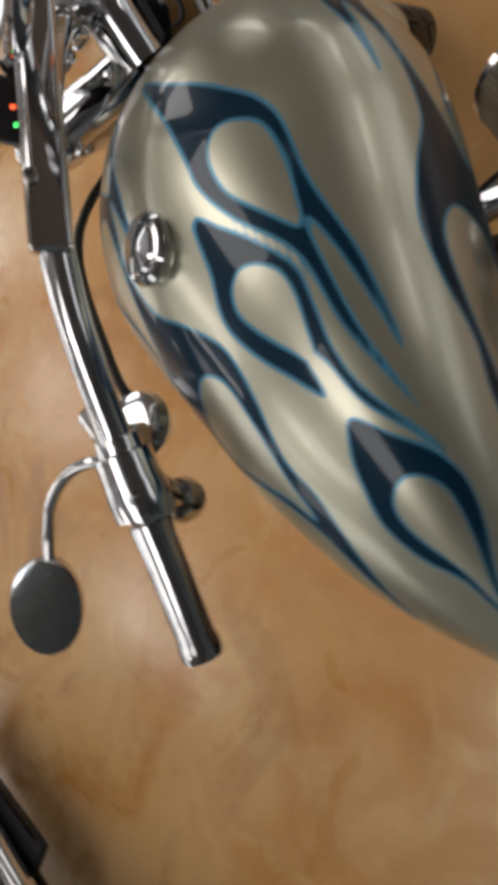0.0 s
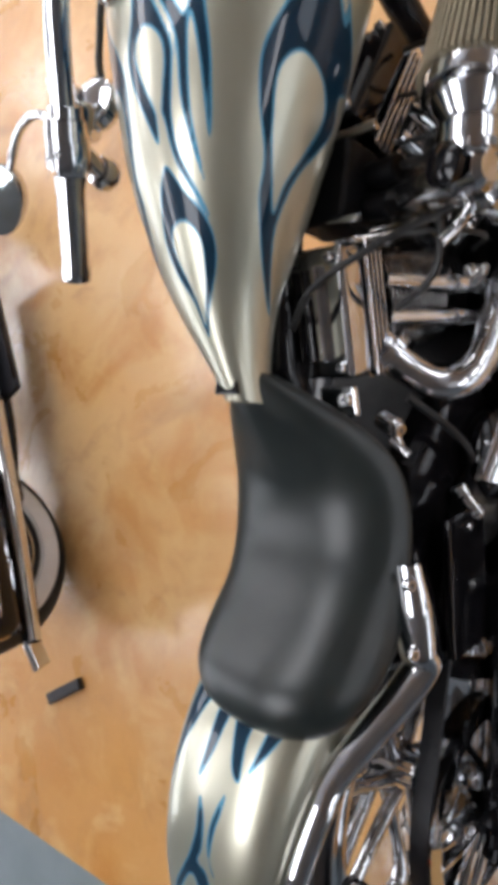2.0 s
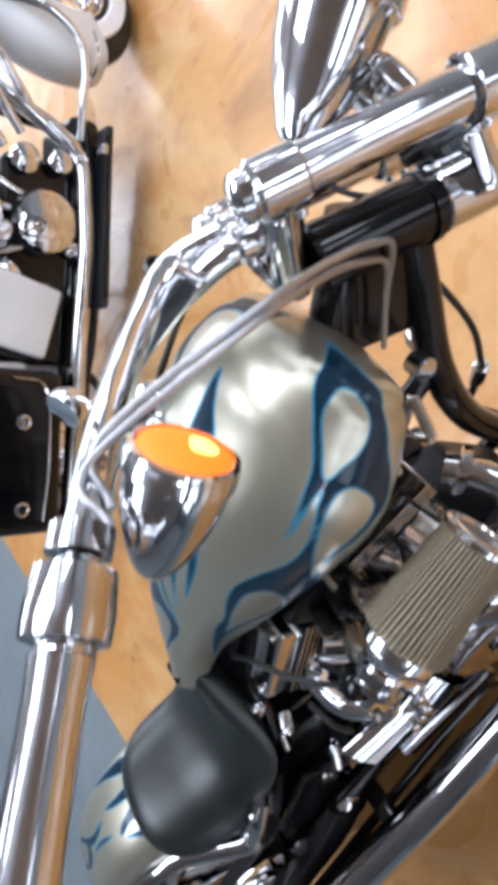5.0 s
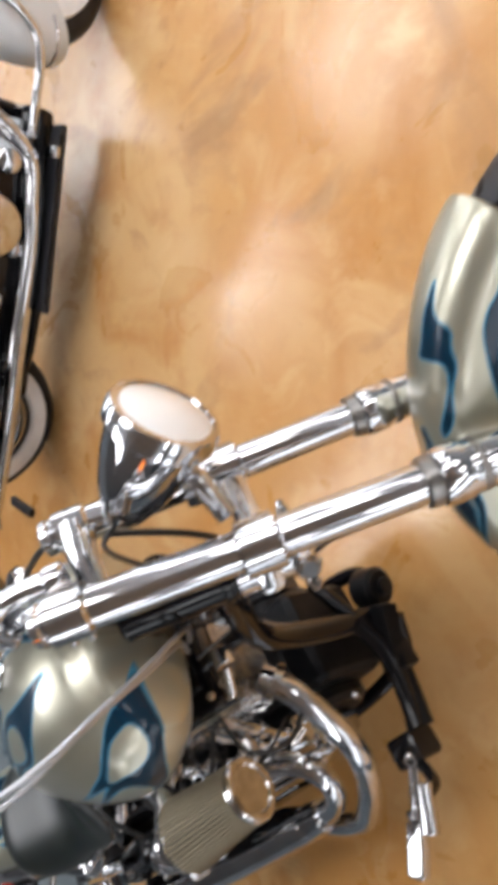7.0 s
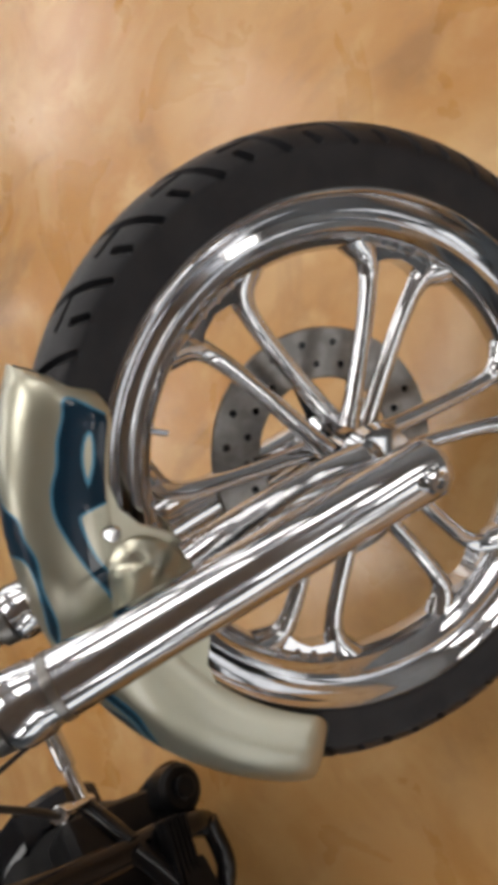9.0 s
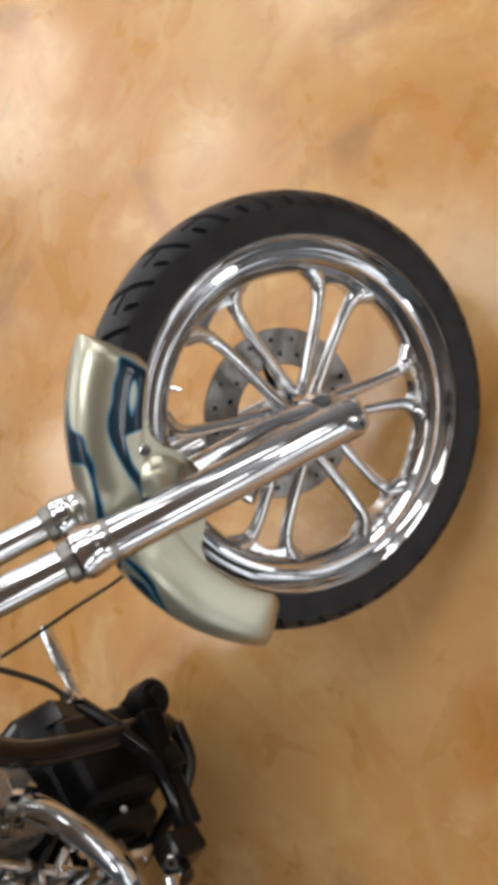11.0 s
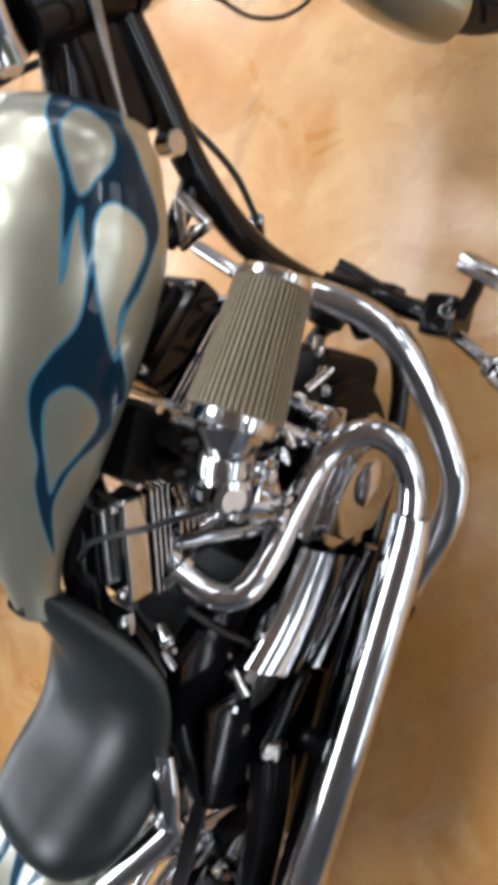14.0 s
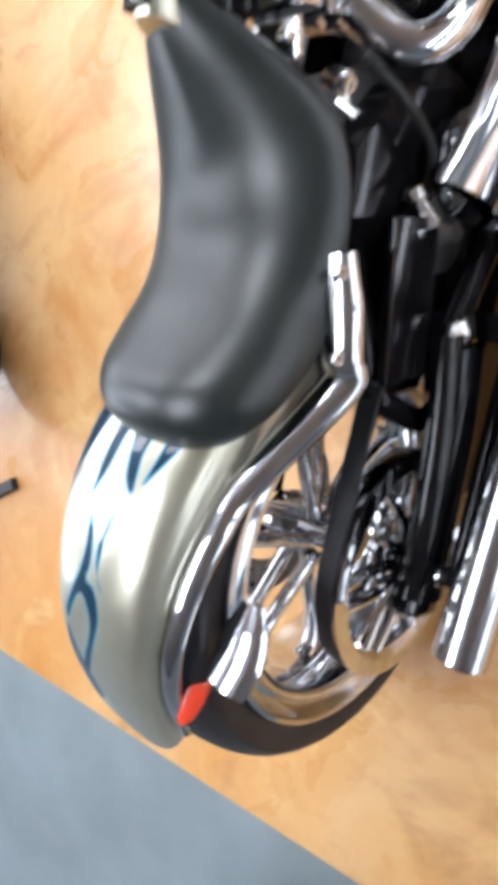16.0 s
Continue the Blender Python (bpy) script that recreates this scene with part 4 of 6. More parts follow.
def ring_path(points, width, thick):
    """A belt: a flat closed band along points in the y-z plane."""
    p = np.asarray(points, float)
    d = np.roll(p, -1, 0) - np.roll(p, 1, 0)
    nrm = np.stack([d[:, 1], -d[:, 0]], 1) / np.linalg.norm(d, axis=1)[:, None]
    rows = []
    for off, x in ((0, -width / 2), (thick, -width / 2), (thick, width / 2), (0, width / 2)):
        q = p + nrm * off
        rows.append(np.c_[np.full(len(q), PX + x), q])
    return grid(np.array(rows), cu=True, cv=True)


pm = frame_on((PX, RA[1], RA[2]), (1, 0, 0), (0, 1, 0))
a0 = np.linspace(0, 2 * np.pi, 96, endpoint=False)
rim_rows = [np.stack([r * np.cos(a0), r * np.sin(a0), np.full(96, h)], 1) for r, h in ((0.130, -0.016), (0.152, -0.016), (0.152, 0.014), (0.160, 0.015), (0.160, 0.019), (0.136, 0.020), (0.126, 0.012), (0.126, -0.010))]
pulley = part("belt_pulley", moved(grid(np.array(rim_rows), cu=True, cv=True), pm), CHROME, bike, "chrome rear belt pulley with spokes")
for i in range(12):
    q = 2 * math.pi * i / 12 + (0.14 if i % 2 else -0.14)
    q2 = 2 * math.pi * i / 12
    part("pulley_spoke", moved(tube([(0.030 * math.cos(q2), 0.030 * math.sin(q2), 0.010), (0.072 * math.cos(q2), 0.072 * math.sin(q2), 0.012), (0.128 * math.cos(q), 0.128 * math.sin(q), 0.006)], [0.011, 0.008, 0.010], 10, 5), pm), CHROME, pulley)
part("pulley_hub", moved(lathe([(0.010, -0.012), (0.042, -0.010), (0.042, 0.014), (0.034, 0.020), (0.012, 0.024)], n=32), pm), CHROME, pulley)
FRONT_P, FRONT_R = np.array((0.330, 0.395)), 0.048
belt = []
c0 = RA[1:]
d = FRONT_P - c0
L = np.linalg.norm(d)
base = math.atan2(d[1], d[0])
off = math.acos((0.153 - FRONT_R) / L)
for q in np.linspace(base + off, base + 2 * math.pi - off, 40):
    belt.append(c0 + 0.153 * np.array((math.cos(q), math.sin(q))))
for q in np.linspace(base - off, base + off, 16):
    belt.append(FRONT_P + FRONT_R * np.array((math.cos(q), math.sin(q))))
part("drive_belt", ring_path(belt, 0.026, 0.006), RUBBER, bike, "black toothed drive belt", 40)
part("gearbox_pulley", lathe([(0.010, -0.016), (0.047, -0.014), (0.047, 0.014), (0.020, 0.018), (0.012, 0.03)], frame_on((PX, *FRONT_P), (1, 0, 0)), 32), STEEL, bike, "steel gearbox pulley")

# ---- frame ----
part("backbone", joined(tube([(0.0, 1.145, 0.835), (0.0, 1.06, 0.800), (0.0, 0.90, 0.745), (0.0, 0.70, 0.700), (0.0, 0.50, 0.670), (0.0, 0.38, 0.600)], 0.026, 18)), BLACK, bike, "gloss black frame backbone")
part("neck_gusset", rbox(0.050, 0.150, 0.105, frame_on((0.006, 1.095, 0.765), (0, -0.55, 0.83), (1, 0, 0)), 0.014, 3), BLACK, bike, "black gusset behind the steering neck")
part("down_tube", tube([(0.020, 1.158, 0.772), (0.028, 1.100, 0.712), (0.038, 1.030, 0.640), (0.042, 0.985, 0.565), (0.040, 0.958, 0.480), (0.036, 0.945, 0.360), (0.030, 0.940, 0.230), (0.026, 0.900, 0.160)], 0.0215, 20), BLACK, bike, "gloss black front down tube")
part("tube_brace", tube([(0.030, 1.030, 0.625), (0.035, 0.975, 0.640), (0.040, 0.930, 0.660)], 0.015, 14), BLACK, bike)
for k in (1, -1):
    part("frame_rail", tube([(k * 0.03, 0.92, 0.165), (k * 0.10, 0.86, 0.140), (k * 0.125, 0.70, 0.135), (k * 0.125, 0.40, 0.140), (k * 0.125, 0.20, 0.170), (k * 0.125, 0.10, 0.240)], 0.017, 16), BLACK, bike, "black lower frame rail")
    part("seat_stay", tube([(k * 0.04, 0.43, 0.610), (k * 0.085, 0.33, 0.540), (k * 0.115, 0.22, 0.500), (k * 0.125, 0.13, 0.440), (k * 0.128, 0.10, 0.300)], 0.017, 16), BLACK, bike, "black seat stay")
    part("swingarm", joined(tube([(k * 0.165, 0.205, 0.352), (k * 0.168, 0.10, 0.330), (k * 0.168, -0.03, 0.318), (k * 0.166, -0.12, 0.313)], [0.034, 0.032, 0.030, 0.032], 18, 8, 1.25)), BLACK, bike, "gloss black swingarm")
    part("swingarm_brace", tube([(k * 0.172, 0.215, 0.392), (k * 0.176, 0.10, 0.366), (k * 0.176, -0.02, 0.352), (k * 0.170, -0.10, 0.334)], 0.020, 14), BLACK, bike, "black swingarm brace")
    ab = part("axle_block", rbox(0.040, 0.085, 0.060, mat4(pose(k * 0.168, -0.105, 0.314)), 0.010), BLACK, bike, "black axle block")
    part("axle_bolt", bolt((k * 0.186, -0.085, 0.315), (k, 0, 0), 0.018, 0.014), CHROME, ab, "chrome axle bolt")
    part("adjuster", rod((k * 0.168, -0.147, 0.314), (k * 0.168, -0.166, 0.313), 0.006, 12), CHROME, ab)
part("pivot_cross", rod((-0.175, 0.215, 0.370), (0.178, 0.215, 0.370), 0.030, 24), BLACK, bike, "black swingarm pivot tube")
part("pivot_cap", lathe([(0.028, 0), (0.026, 0.008), (0.012, 0.013), (0.002, 0.014)], frame_on((0.178, 0.215, 0.370), (1, 0, 0)), 24), POLISHED, bike, "polished pivot cap")
part("oil_tank", rbox(0.190, 0.120, 0.170, mat4(pose(0.0, 0.330, 0.475, -10)), 0.030, 3), BLACK, bike, "gloss black oil tank below the seat")
part("oil_filler", joined(rod((0.092, 0.366, 0.450), (0.112, 0.366, 0.455), 0.013, 18), bolt((0.112, 0.366, 0.455), (1, 0, 0.2), 0.009, 0.006)), CHROME, bike, "chrome oil filler plug")
part("side_cover", slab([(0.14, 0.330), (0.30, 0.300), (0.47, 0.310), (0.50, 0.400), (0.46, 0.500), (0.38, 0.560), (0.26, 0.545), (0.17, 0.470), (0.13, 0.400)], 0.045, frame_on((0.095, 0, 0), (1, 0, 0), (0, 1, 0))), BLACK, bike, "black side cover below the seat")
part("under_cover", rbox(0.230, 0.560, 0.060, mat4(pose(0.0, 0.430, 0.190)), 0.020), CRINKLE, bike, "black belly cover under the engine")
part("battery_box", rbox(0.150, 0.110, 0.150, mat4(pose(0.0, 0.215, 0.450)), 0.012), CRINKLE, bike, "black battery box")

# ---- engine ----
part("crankcase", joined(rbox(0.190, 0.330, 0.190, mat4(pose(0.0, 0.690, 0.270)), 0.030, 3), rod((-0.12, 0.690, 0.280), (0.128, 0.690, 0.280), 0.125, 48, 0.10), rod((0.09, 0.560, 0.300), (0.135, 0.560, 0.300), 0.062, 32, 0.2)), CRINKLE, bike, "black V-twin crankcase")
part("gearbox", joined(rbox(0.230, 0.200, 0.190, mat4(pose(0.0, 0.420, 0.350)), 0.026, 3), rod((0.08, 0.400, 0.360), (0.142, 0.400, 0.360), 0.070, 32, 0.15)), CRINKLE, bike, "black gearbox")


def cylinder(tilt, top_paint, name):
    """One finned cylinder with its rocker box, leaning from the crank by the tilt (degrees, + forward)."""
    m = np.array(mat4(pose(0.004, 0.672, 0.290, -tilt, 0, 0)))
    core = part("cylinder", moved(rod((0, 0, 0.10), (0, 0, 0.330), 0.050, 36), m), CRINKLE, bike, "black finned engine cylinder")
    for i in range(19):
        h = 0.124 + 0.0105 * i
        wid, dep = (0.150, 0.130) if i < 12 else (0.164, 0.140)
        o = [(math.copysign(abs(math.cos(q)) ** 0.55, math.cos(q)) * wid / 2, math.copysign(abs(math.sin(q)) ** 0.55, math.sin(q)) * dep / 2) for q in np.linspace(0, 2 * np.pi, 32, endpoint=False)]
        part("fin", moved(slab(o, 0.0040), m @ mat4(pose(0.010, 0, h))), POLISHED if i > 4 else CRINKLE, core)
    box = part("rocker_box", moved(rbox(0.136, 0.140, 0.036, mat4(pose(0.014, 0, 0.346)), 0.006), m), CRINKLE, bike, name + " rocker box")
    for z in (0.3320, 0.3405, 0.3490, 0.3575):
        part("rocker_plate", moved(rbox(0.156, 0.154, 0.0042, mat4(pose(0.014, 0, z)), 0.0016), m), CHROME, box, "thin bright plate of the rocker box")
    part("rocker_tier", moved(rbox(0.148, 0.150, 0.040, mat4(pose(0.014, 0, 0.382)), 0.009, 3), m), top_paint, box)
    part("rocker_top", moved(rbox(0.104, 0.112, 0.014, mat4(pose(0.006, 0, 0.4065)), 0.006, 3), m), top_paint, box)
    for x in (-0.030, -0.015, 0.0, 0.015, 0.030, 0.045):
        part("rocker_fin", moved(rbox(0.005, 0.104, 0.008, mat4(pose(x, 0, 0.4155)), 0.002), m), BLACK, box, "thin black cooling rib")
    for x in (-0.045, 0.073):
        for y in (-0.062, 0.062):
            part("rocker_bolt", moved(bolt((x, y, 0.402), (0, 0, 1), 0.0070, 0.008), m), CHROME, box)
    part("rocker_rib", moved(rod((-0.062, -0.064, 0.352), (-0.062, 0.064, 0.352), 0.0075, 14), m), CHROME, box, "bright rolled edge of the rocker box")
    return m


mf = cylinder(23.0, BLACK, "gloss black front")
mr = cylinder(-19.0, CHROME, "chrome rear")
for m, k in ((mf, 1), (mr, -1)):
    for j in (-0.024, 0.020):
        top = (m @ np.array((0.088, j - 0.010 * k, 0.325, 1)))[:3]
        foot = np.array((0.150, 0.672 + 0.060 * k + j * 0.9, 0.398))
        t = part("pushrod_tube", tube([top, (top + foot) / 2, foot], 0.0105, 16), CHROME, bike, "chrome pushrod tube")
        part("tube_collar", rod(foot - (foot - top) * 0.02, foot - (foot - top) * 0.16, 0.0145, 18), CHROME, t)
        part("tube_collar", rod(top + (foot - top) * 0.50, top + (foot - top) * 0.58, 0.0135, 18), CHROME, t)
    part("lifter_block", rbox(0.050, 0.074, 0.046, mat4(pose(0.138, 0.672 + 0.062 * k, 0.385, 0, -14)), 0.008), CHROME, bike, "chrome lifter block")

# Cam cover: a chrome nose on the right with a raised centre and a finned lower lip.
cover = part("cam_cover", joined(
    slab([(0.575, 0.225), (0.66, 0.190), (0.745, 0.215), (0.770, 0.290), (0.735, 0.372), (0.660, 0.405), (0.570, 0.415), (0.545, 0.340)], 0.050, frame_on((0.152, 0, 0), (1, 0, 0), (0, 1, 0))),
    slab([(0.595, 0.255), (0.660, 0.225), (0.725, 0.250), (0.738, 0.300), (0.705, 0.352), (0.640, 0.376), (0.585, 0.384), (0.570, 0.330)], 0.020, frame_on((0.184, 0, 0), (1, 0, 0), (0, 1, 0))),
), CHROME, bike, "polished chrome cam cover")
tail_line = [(0.545, 0.330), (0.500, 0.338), (0.450, 0.352), (0.400, 0.374), (0.362, 0.394)]
tail_rows = []
for q in np.linspace(-0.85, 0.70, 11):
    tail_rows.append([(0.072 + 0.118 * math.cos(q), y + 0.010 * q, z + (0.086 + 0.014 * i / 4) * math.sin(q)) for i, (y, z) in enumerate(tail_line)])
tail_rows = np.array(tail_rows)
part("cover_tail", grid(np.concatenate([tail_rows, tail_rows[::-1] + np.array((-0.012, 0, 0))]), cu=True, ends=True), CHROME, cover, "rounded chrome end of the cam cover", 50)
part("cover_fin", slab([(0.548, 0.214), (0.556, 0.246), (0.352, 0.318), (0.340, 0.286)], 0.026, frame_on((0.178, 0, 0), (1, 0, 0), (0, 1, 0)), 0.3), CHROME, cover, "bevelled chrome lip")
part("points_cover", lathe([(0.040, 0), (0.039, 0.006), (0.030, 0.010), (0.010, 0.012), (0.002, 0.0125)], frame_on((0.194, 0.662, 0.298), (1, 0, 0)), 36), CHROME, cover, "round chrome points cover")
for y, z in ((0.590, 0.400), (0.600, 0.236), (0.735, 0.236), (0.752, 0.318), (0.640, 0.398)):
    part("cover_bolt", bolt((0.176, y, z), (1, 0, 0), 0.0065, 0.008), CHROME, cover)

# Carburettor, intake and cone filter.
FA, FB = np.array((0.222, 0.750, 0.670)), np.array((0.218, 0.902, 0.647))
fm = frame_on(FA, FB - FA, (1, 0, 0))
H = np.linalg.norm(FB - FA)
na = 50 * 4
q = np.linspace(0, 2 * np.pi, na, endpoint=False)
pl = np.tile((0.0, 0.0, -0.0005, -0.0075), 50)
rows = [np.stack([(r + pl) * np.cos(q), (r + pl) * np.sin(q), np.full(na, h)], 1) for r, h in ((0.0555, 0.004), (0.0530, 0.03), (0.0480, 0.08), (0.0430, H - 0.006))]
filt = part("air_filter", moved(grid(np.array(rows), cv=True, ends=True), fm), MESH, bike, "pleated cone air filter with brass-coloured gauze", 25)
part("filter_end_cap", moved(lathe([(0.0415, H - 0.008), (0.0440, H - 0.006), (0.0440, H + 0.001), (0.0415, H + 0.004), (0.034, H + 0.0045), (0.032, H + 0.0015), (0.004, H + 0.001)], n=48), fm), POLISHED, filt, "flat metal filter end cap")
part("filter_collar", moved(lathe([(0.040, -0.016), (0.0490, -0.014), (0.0505, 0.001), (0.049, 0.004), (0.040, 0.004)], n=48), fm), CHROME, filt, "chrome filter collar")
carb = part("carburettor", joined(rod((0.222, 0.740, 0.671), (0.226, 0.708, 0.672), 0.041, 36, 0.15, 0.030), rod((0.224, 0.714, 0.672), (0.222, 0.676, 0.667), 0.032, 30, 0.15), lathe([(0.020, -0.006), (0.034, -0.004), (0.034, 0.004), (0.020, 0.006)], frame_on((0.226, 0.684, 0.668), (0, 1, 0.1)), 28), rod((0.205, 0.668, 0.662), (0.250, 0.664, 0.672), 0.022, 26, 0.3)), CHROME, bike, "chrome carburettor with float bowl")
part("float_bowl", joined(rod((0.226, 0.664, 0.648), (0.240, 0.660, 0.600), 0.026, 28, 0.2), lathe([(0.022, -0.004), (0.030, -0.003), (0.030, 0.003), (0.022, 0.004)], frame_on((0.229, 0.663, 0.638), (0.28, -0.08, -0.96)), 28), rod((0.240, 0.660, 0.600), (0.243, 0.659, 0.590), 0.011, 18, 0.3)), CHROME, carb, "chrome float bowl")
part("slide_cap", lathe([(0.022, 0), (0.023, 0.010), (0.016, 0.016), (0.003, 0.018)], frame_on((0.214, 0.668, 0.686), (-0.3, 0, 0.95)), 26), BLACK, carb, "black slide cap")
for dy in (-0.018, 0.018):
    part("carb_screw", bolt((0.252, 0.664 + dy, 0.664), (1, 0, 0.2), 0.0055, 0.007), STEEL, carb)
part("throttle_bracket", joined(rbox(0.006, 0.046, 0.030, mat4(pose(0.262, 0.690, 0.640, 0, 14)), 0.002), rod((0.258, 0.700, 0.646), (0.276, 0.698, 0.650), 0.008, 16, 0.3), rod((0.262, 0.682, 0.632), (0.250, 0.640, 0.600), 0.0035, 10)), CHROME, carb, "chrome throttle linkage")
part("fuel_elbow", tube([(0.216, 0.650, 0.640), (0.200, 0.630, 0.636), (0.186, 0.612, 0.644)], 0.006, 12), CHROME, carb, "chrome fuel elbow")
for i in range(3):
    part("primer_button", rod((0.262, 0.640 + 0.016 * i, 0.610), (0.278, 0.640 + 0.016 * i, 0.614), 0.006, 14, 0.3), CHROME, carb)
part("intake_manifold", tube([(0.226, 0.668, 0.655), (0.170, 0.676, 0.640), (0.110, 0.685, 0.620), (0.030, 0.688, 0.600)], 0.026, 20), POLISHED, bike, "polished intake manifold")
part("fuel_line", tube([(0.205, 0.640, 0.660), (0.150, 0.600, 0.700), (0.080, 0.560, 0.715), (0.040, 0.520, 0.700)], 0.0042, 10), CABLE, bike, "black fuel line")
part("ignition_coil", joined(rbox(0.070, 0.095, 0.060, mat4(pose(0.060, 0.684, 0.668)), 0.010, 3), rod((0.085, 0.70, 0.650), (0.135, 0.70, 0.655), 0.015, 18), rod((0.085, 0.665, 0.650), (0.130, 0.660, 0.655), 0.015, 18)), CRINKLE, bike, "black ignition coil below the tank")
part("coil_bolt", rod((0.060, 0.732, 0.692), (0.125, 0.735, 0.690), 0.006, 12), CHROME, bike, "bright coil mounting bolt")
part("coil_bolt", rod((0.070, 0.640, 0.690), (0.112, 0.638, 0.688), 0.005, 12), CHROME, bike, "bright coil mounting bolt")
for y, z in ((0.70, 0.655), (0.66, 0.655)):
    part("spark_lead", tube([(0.135, y, z), (0.165, y + 0.02, z - 0.02), (0.160, y + (0.06 if y > 0.68 else -0.06), z - 0.05), (0.105, y + (0.10 if y > 0.68 else -0.10), z - 0.06)], 0.0042, 10), CABLE, bike, "black spark plug lead")

random.seed(7)
for i in range(34):
    y = random.uniform(0.60, 0.90)
    p = np.array((0.115 + random.uniform(0, 0.06), y, 0.640 - 0.9 * abs(y - 0.70) - random.uniform(0.0, 0.13)))
    d = np.array((random.uniform(0.2, 1), random.uniform(-1, 1), random.uniform(-0.6, 0.9)))
    d *= random.uniform(0.014, 0.040) / np.linalg.norm(d)
    r = random.uniform(0.004, 0.0095)
    if i % 4 == 3:
        part("engine_bolt", bolt(p, d, r * 1.1, 0.010), CHROME, bike)
    else:
        part("engine_fitting", joined(rod(p, p + d, r, 14, 0.25), rod(p + d * 0.7, p + d * 1.25, r * 0.6, 10, 0.25)), (CHROME, CRINKLE, POLISHED)[i % 3], bike, ("small chrome engine fitting", "small black engine fitting", "small alloy engine fitting")[i % 3])
for i in range(5):
    y = 0.64 + 0.055 * i
    part("engine_wire", tube([(0.10, y, 0.62), (0.165, y + random.uniform(-0.02, 0.02), 0.60), (0.175, y + random.uniform(-0.03, 0.03), 0.53), (0.13, y + random.uniform(-0.03, 0.03), 0.47)], 0.0032, 8), CABLE, bike, "thin black engine wire")

# Gearbox side: a gloss black end cover with its bolts, a clutch arm and two hoses.
side = part("gearbox_end", lathe([(0.066, 0), (0.065, 0.010), (0.052, 0.020), (0.020, 0.026), (0.002, 0.027)], frame_on((0.142, 0.405, 0.380), (1, 0, 0.1)), 40), BLACK, bike, "gloss black round gearbox end cover")
for i in range(6):
    q = 2 * math.pi * i / 6 + 0.3
    part("cover_screw", bolt((0.150, 0.405 + 0.056 * math.cos(q), 0.380 + 0.056 * math.sin(q)), (1, 0, 0), 0.0045, 0.006), CHROME, side)
part("clutch_arm", joined(rod((0.135, 0.352, 0.458), (0.158, 0.322, 0.446), 0.010, 18, 0.3), rod((0.130, 0.360, 0.462), (0.140, 0.345, 0.456), 0.013, 18, 0.3)), CHROME, bike, "chrome clutch arm stub")
part("frame_plate", rbox(0.012, 0.180, 0.090, mat4(pose(0.150, 0.240, 0.455, 14)), 0.004), BLACK, bike, "gloss black frame side plate")
part("plate_bolt", bolt((0.156, 0.310, 0.470), (1, 0, 0), 0.006, 0.006), CHROME, bike)
part("rear_bracket_tube", rod((0.150, 0.330, 0.300), (0.168, 0.215, 0.385), 0.019, 20), BLACK, bike, "gloss black frame tube")
part("frame_hose", tube([(0.110, 0.46, 0.56), (0.138, 0.43, 0.51), (0.140, 0.40, 0.45), (0.120, 0.36, 0.42)], 0.0050, 10), CABLE, bike, "black rubber hose under the seat")
# Added black sheet: stands in for deep shade between exhaust and swingarm.
part("shade_panel", slab([(0.545, 0.180), (0.545, 0.262), (0.40, 0.292), (0.18, 0.300), (0.02, 0.305), (-0.10, 0.310), (-0.10, 0.240), (0.10, 0.190)], 0.010, frame_on((0.205, 0, 0), (1, 0, 0), (0, 1, 0))), BLACK, bike, "black panel added for the shade behind the exhaust pipes")

part("primary_cover", joined(slab([(0.30, 0.300), (0.36, 0.235), (0.46, 0.220), (0.60, 0.215), (0.72, 0.210), (0.80, 0.250), (0.82, 0.320), (0.77, 0.390), (0.66, 0.420), (0.50, 0.430), (0.36, 0.430), (0.30, 0.380)], 0.075, frame_on((-0.135, 0, 0), (1, 0, 0), (0, 1, 0)))), BLACK, bike, "gloss black primary drive cover")

# Added black mass; its low edge covers floor that lies in shade.
part("gap_cover", slab([(0.54, 0.120), (0.54, 0.235), (0.40, 0.300), (0.30, 0.335), (0.18, 0.325), (0.04, 0.290), (0.00, 0.245), (0.03, 0.160), (0.14, 0.115), (0.42, 0.095)], 0.030, frame_on((0.150, 0, 0), (1, 0, 0), (0, 1, 0))), BLACK, bike, "black transmission side panel added to fill a shaded gap")

# Small chrome taps and unions behind the rear cylinder.
part("petcock", joined(rod((0.095, 0.432, 0.590), (0.118, 0.420, 0.592), 0.012, 18), rod((0.106, 0.426, 0.591), (0.112, 0.400, 0.570), 0.006, 12), rod((0.112, 0.405, 0.592), (0.135, 0.390, 0.586), 0.005, 12), bolt((0.118, 0.420, 0.592), (1, -0.4, 0.1), 0.009, 0.008)), CHROME, bike, "chrome fuel tap and unions")
part("rear_bracket", joined(rbox(0.050, 0.034, 0.010, mat4(pose(0.070, 0.445, 0.640, 20)), 0.003), bolt((0.085, 0.445, 0.646), (0, 0, 1), 0.008, 0.008)), CHROME, bike, "chrome engine top mount")
part("front_mount", joined(rod((0.050, 0.930, 0.640), (0.105, 0.955, 0.655), 0.007, 14, 0.3), rod((0.060, 0.985, 0.668), (0.105, 0.955, 0.655), 0.007, 14, 0.3), rod((0.050, 0.930, 0.640), (0.060, 0.985, 0.668), 0.007, 14, 0.3), bolt((0.080, 0.945, 0.648), (0, 0.4, 1), 0.009, 0.009)), CHROME, bike, "chrome front engine mount")
part("tank_bolt", rod((0.060, 1.028, 0.705), (0.086, 1.030, 0.706), 0.014, 18), CHROME, bike, "chrome tank mounting bolt")

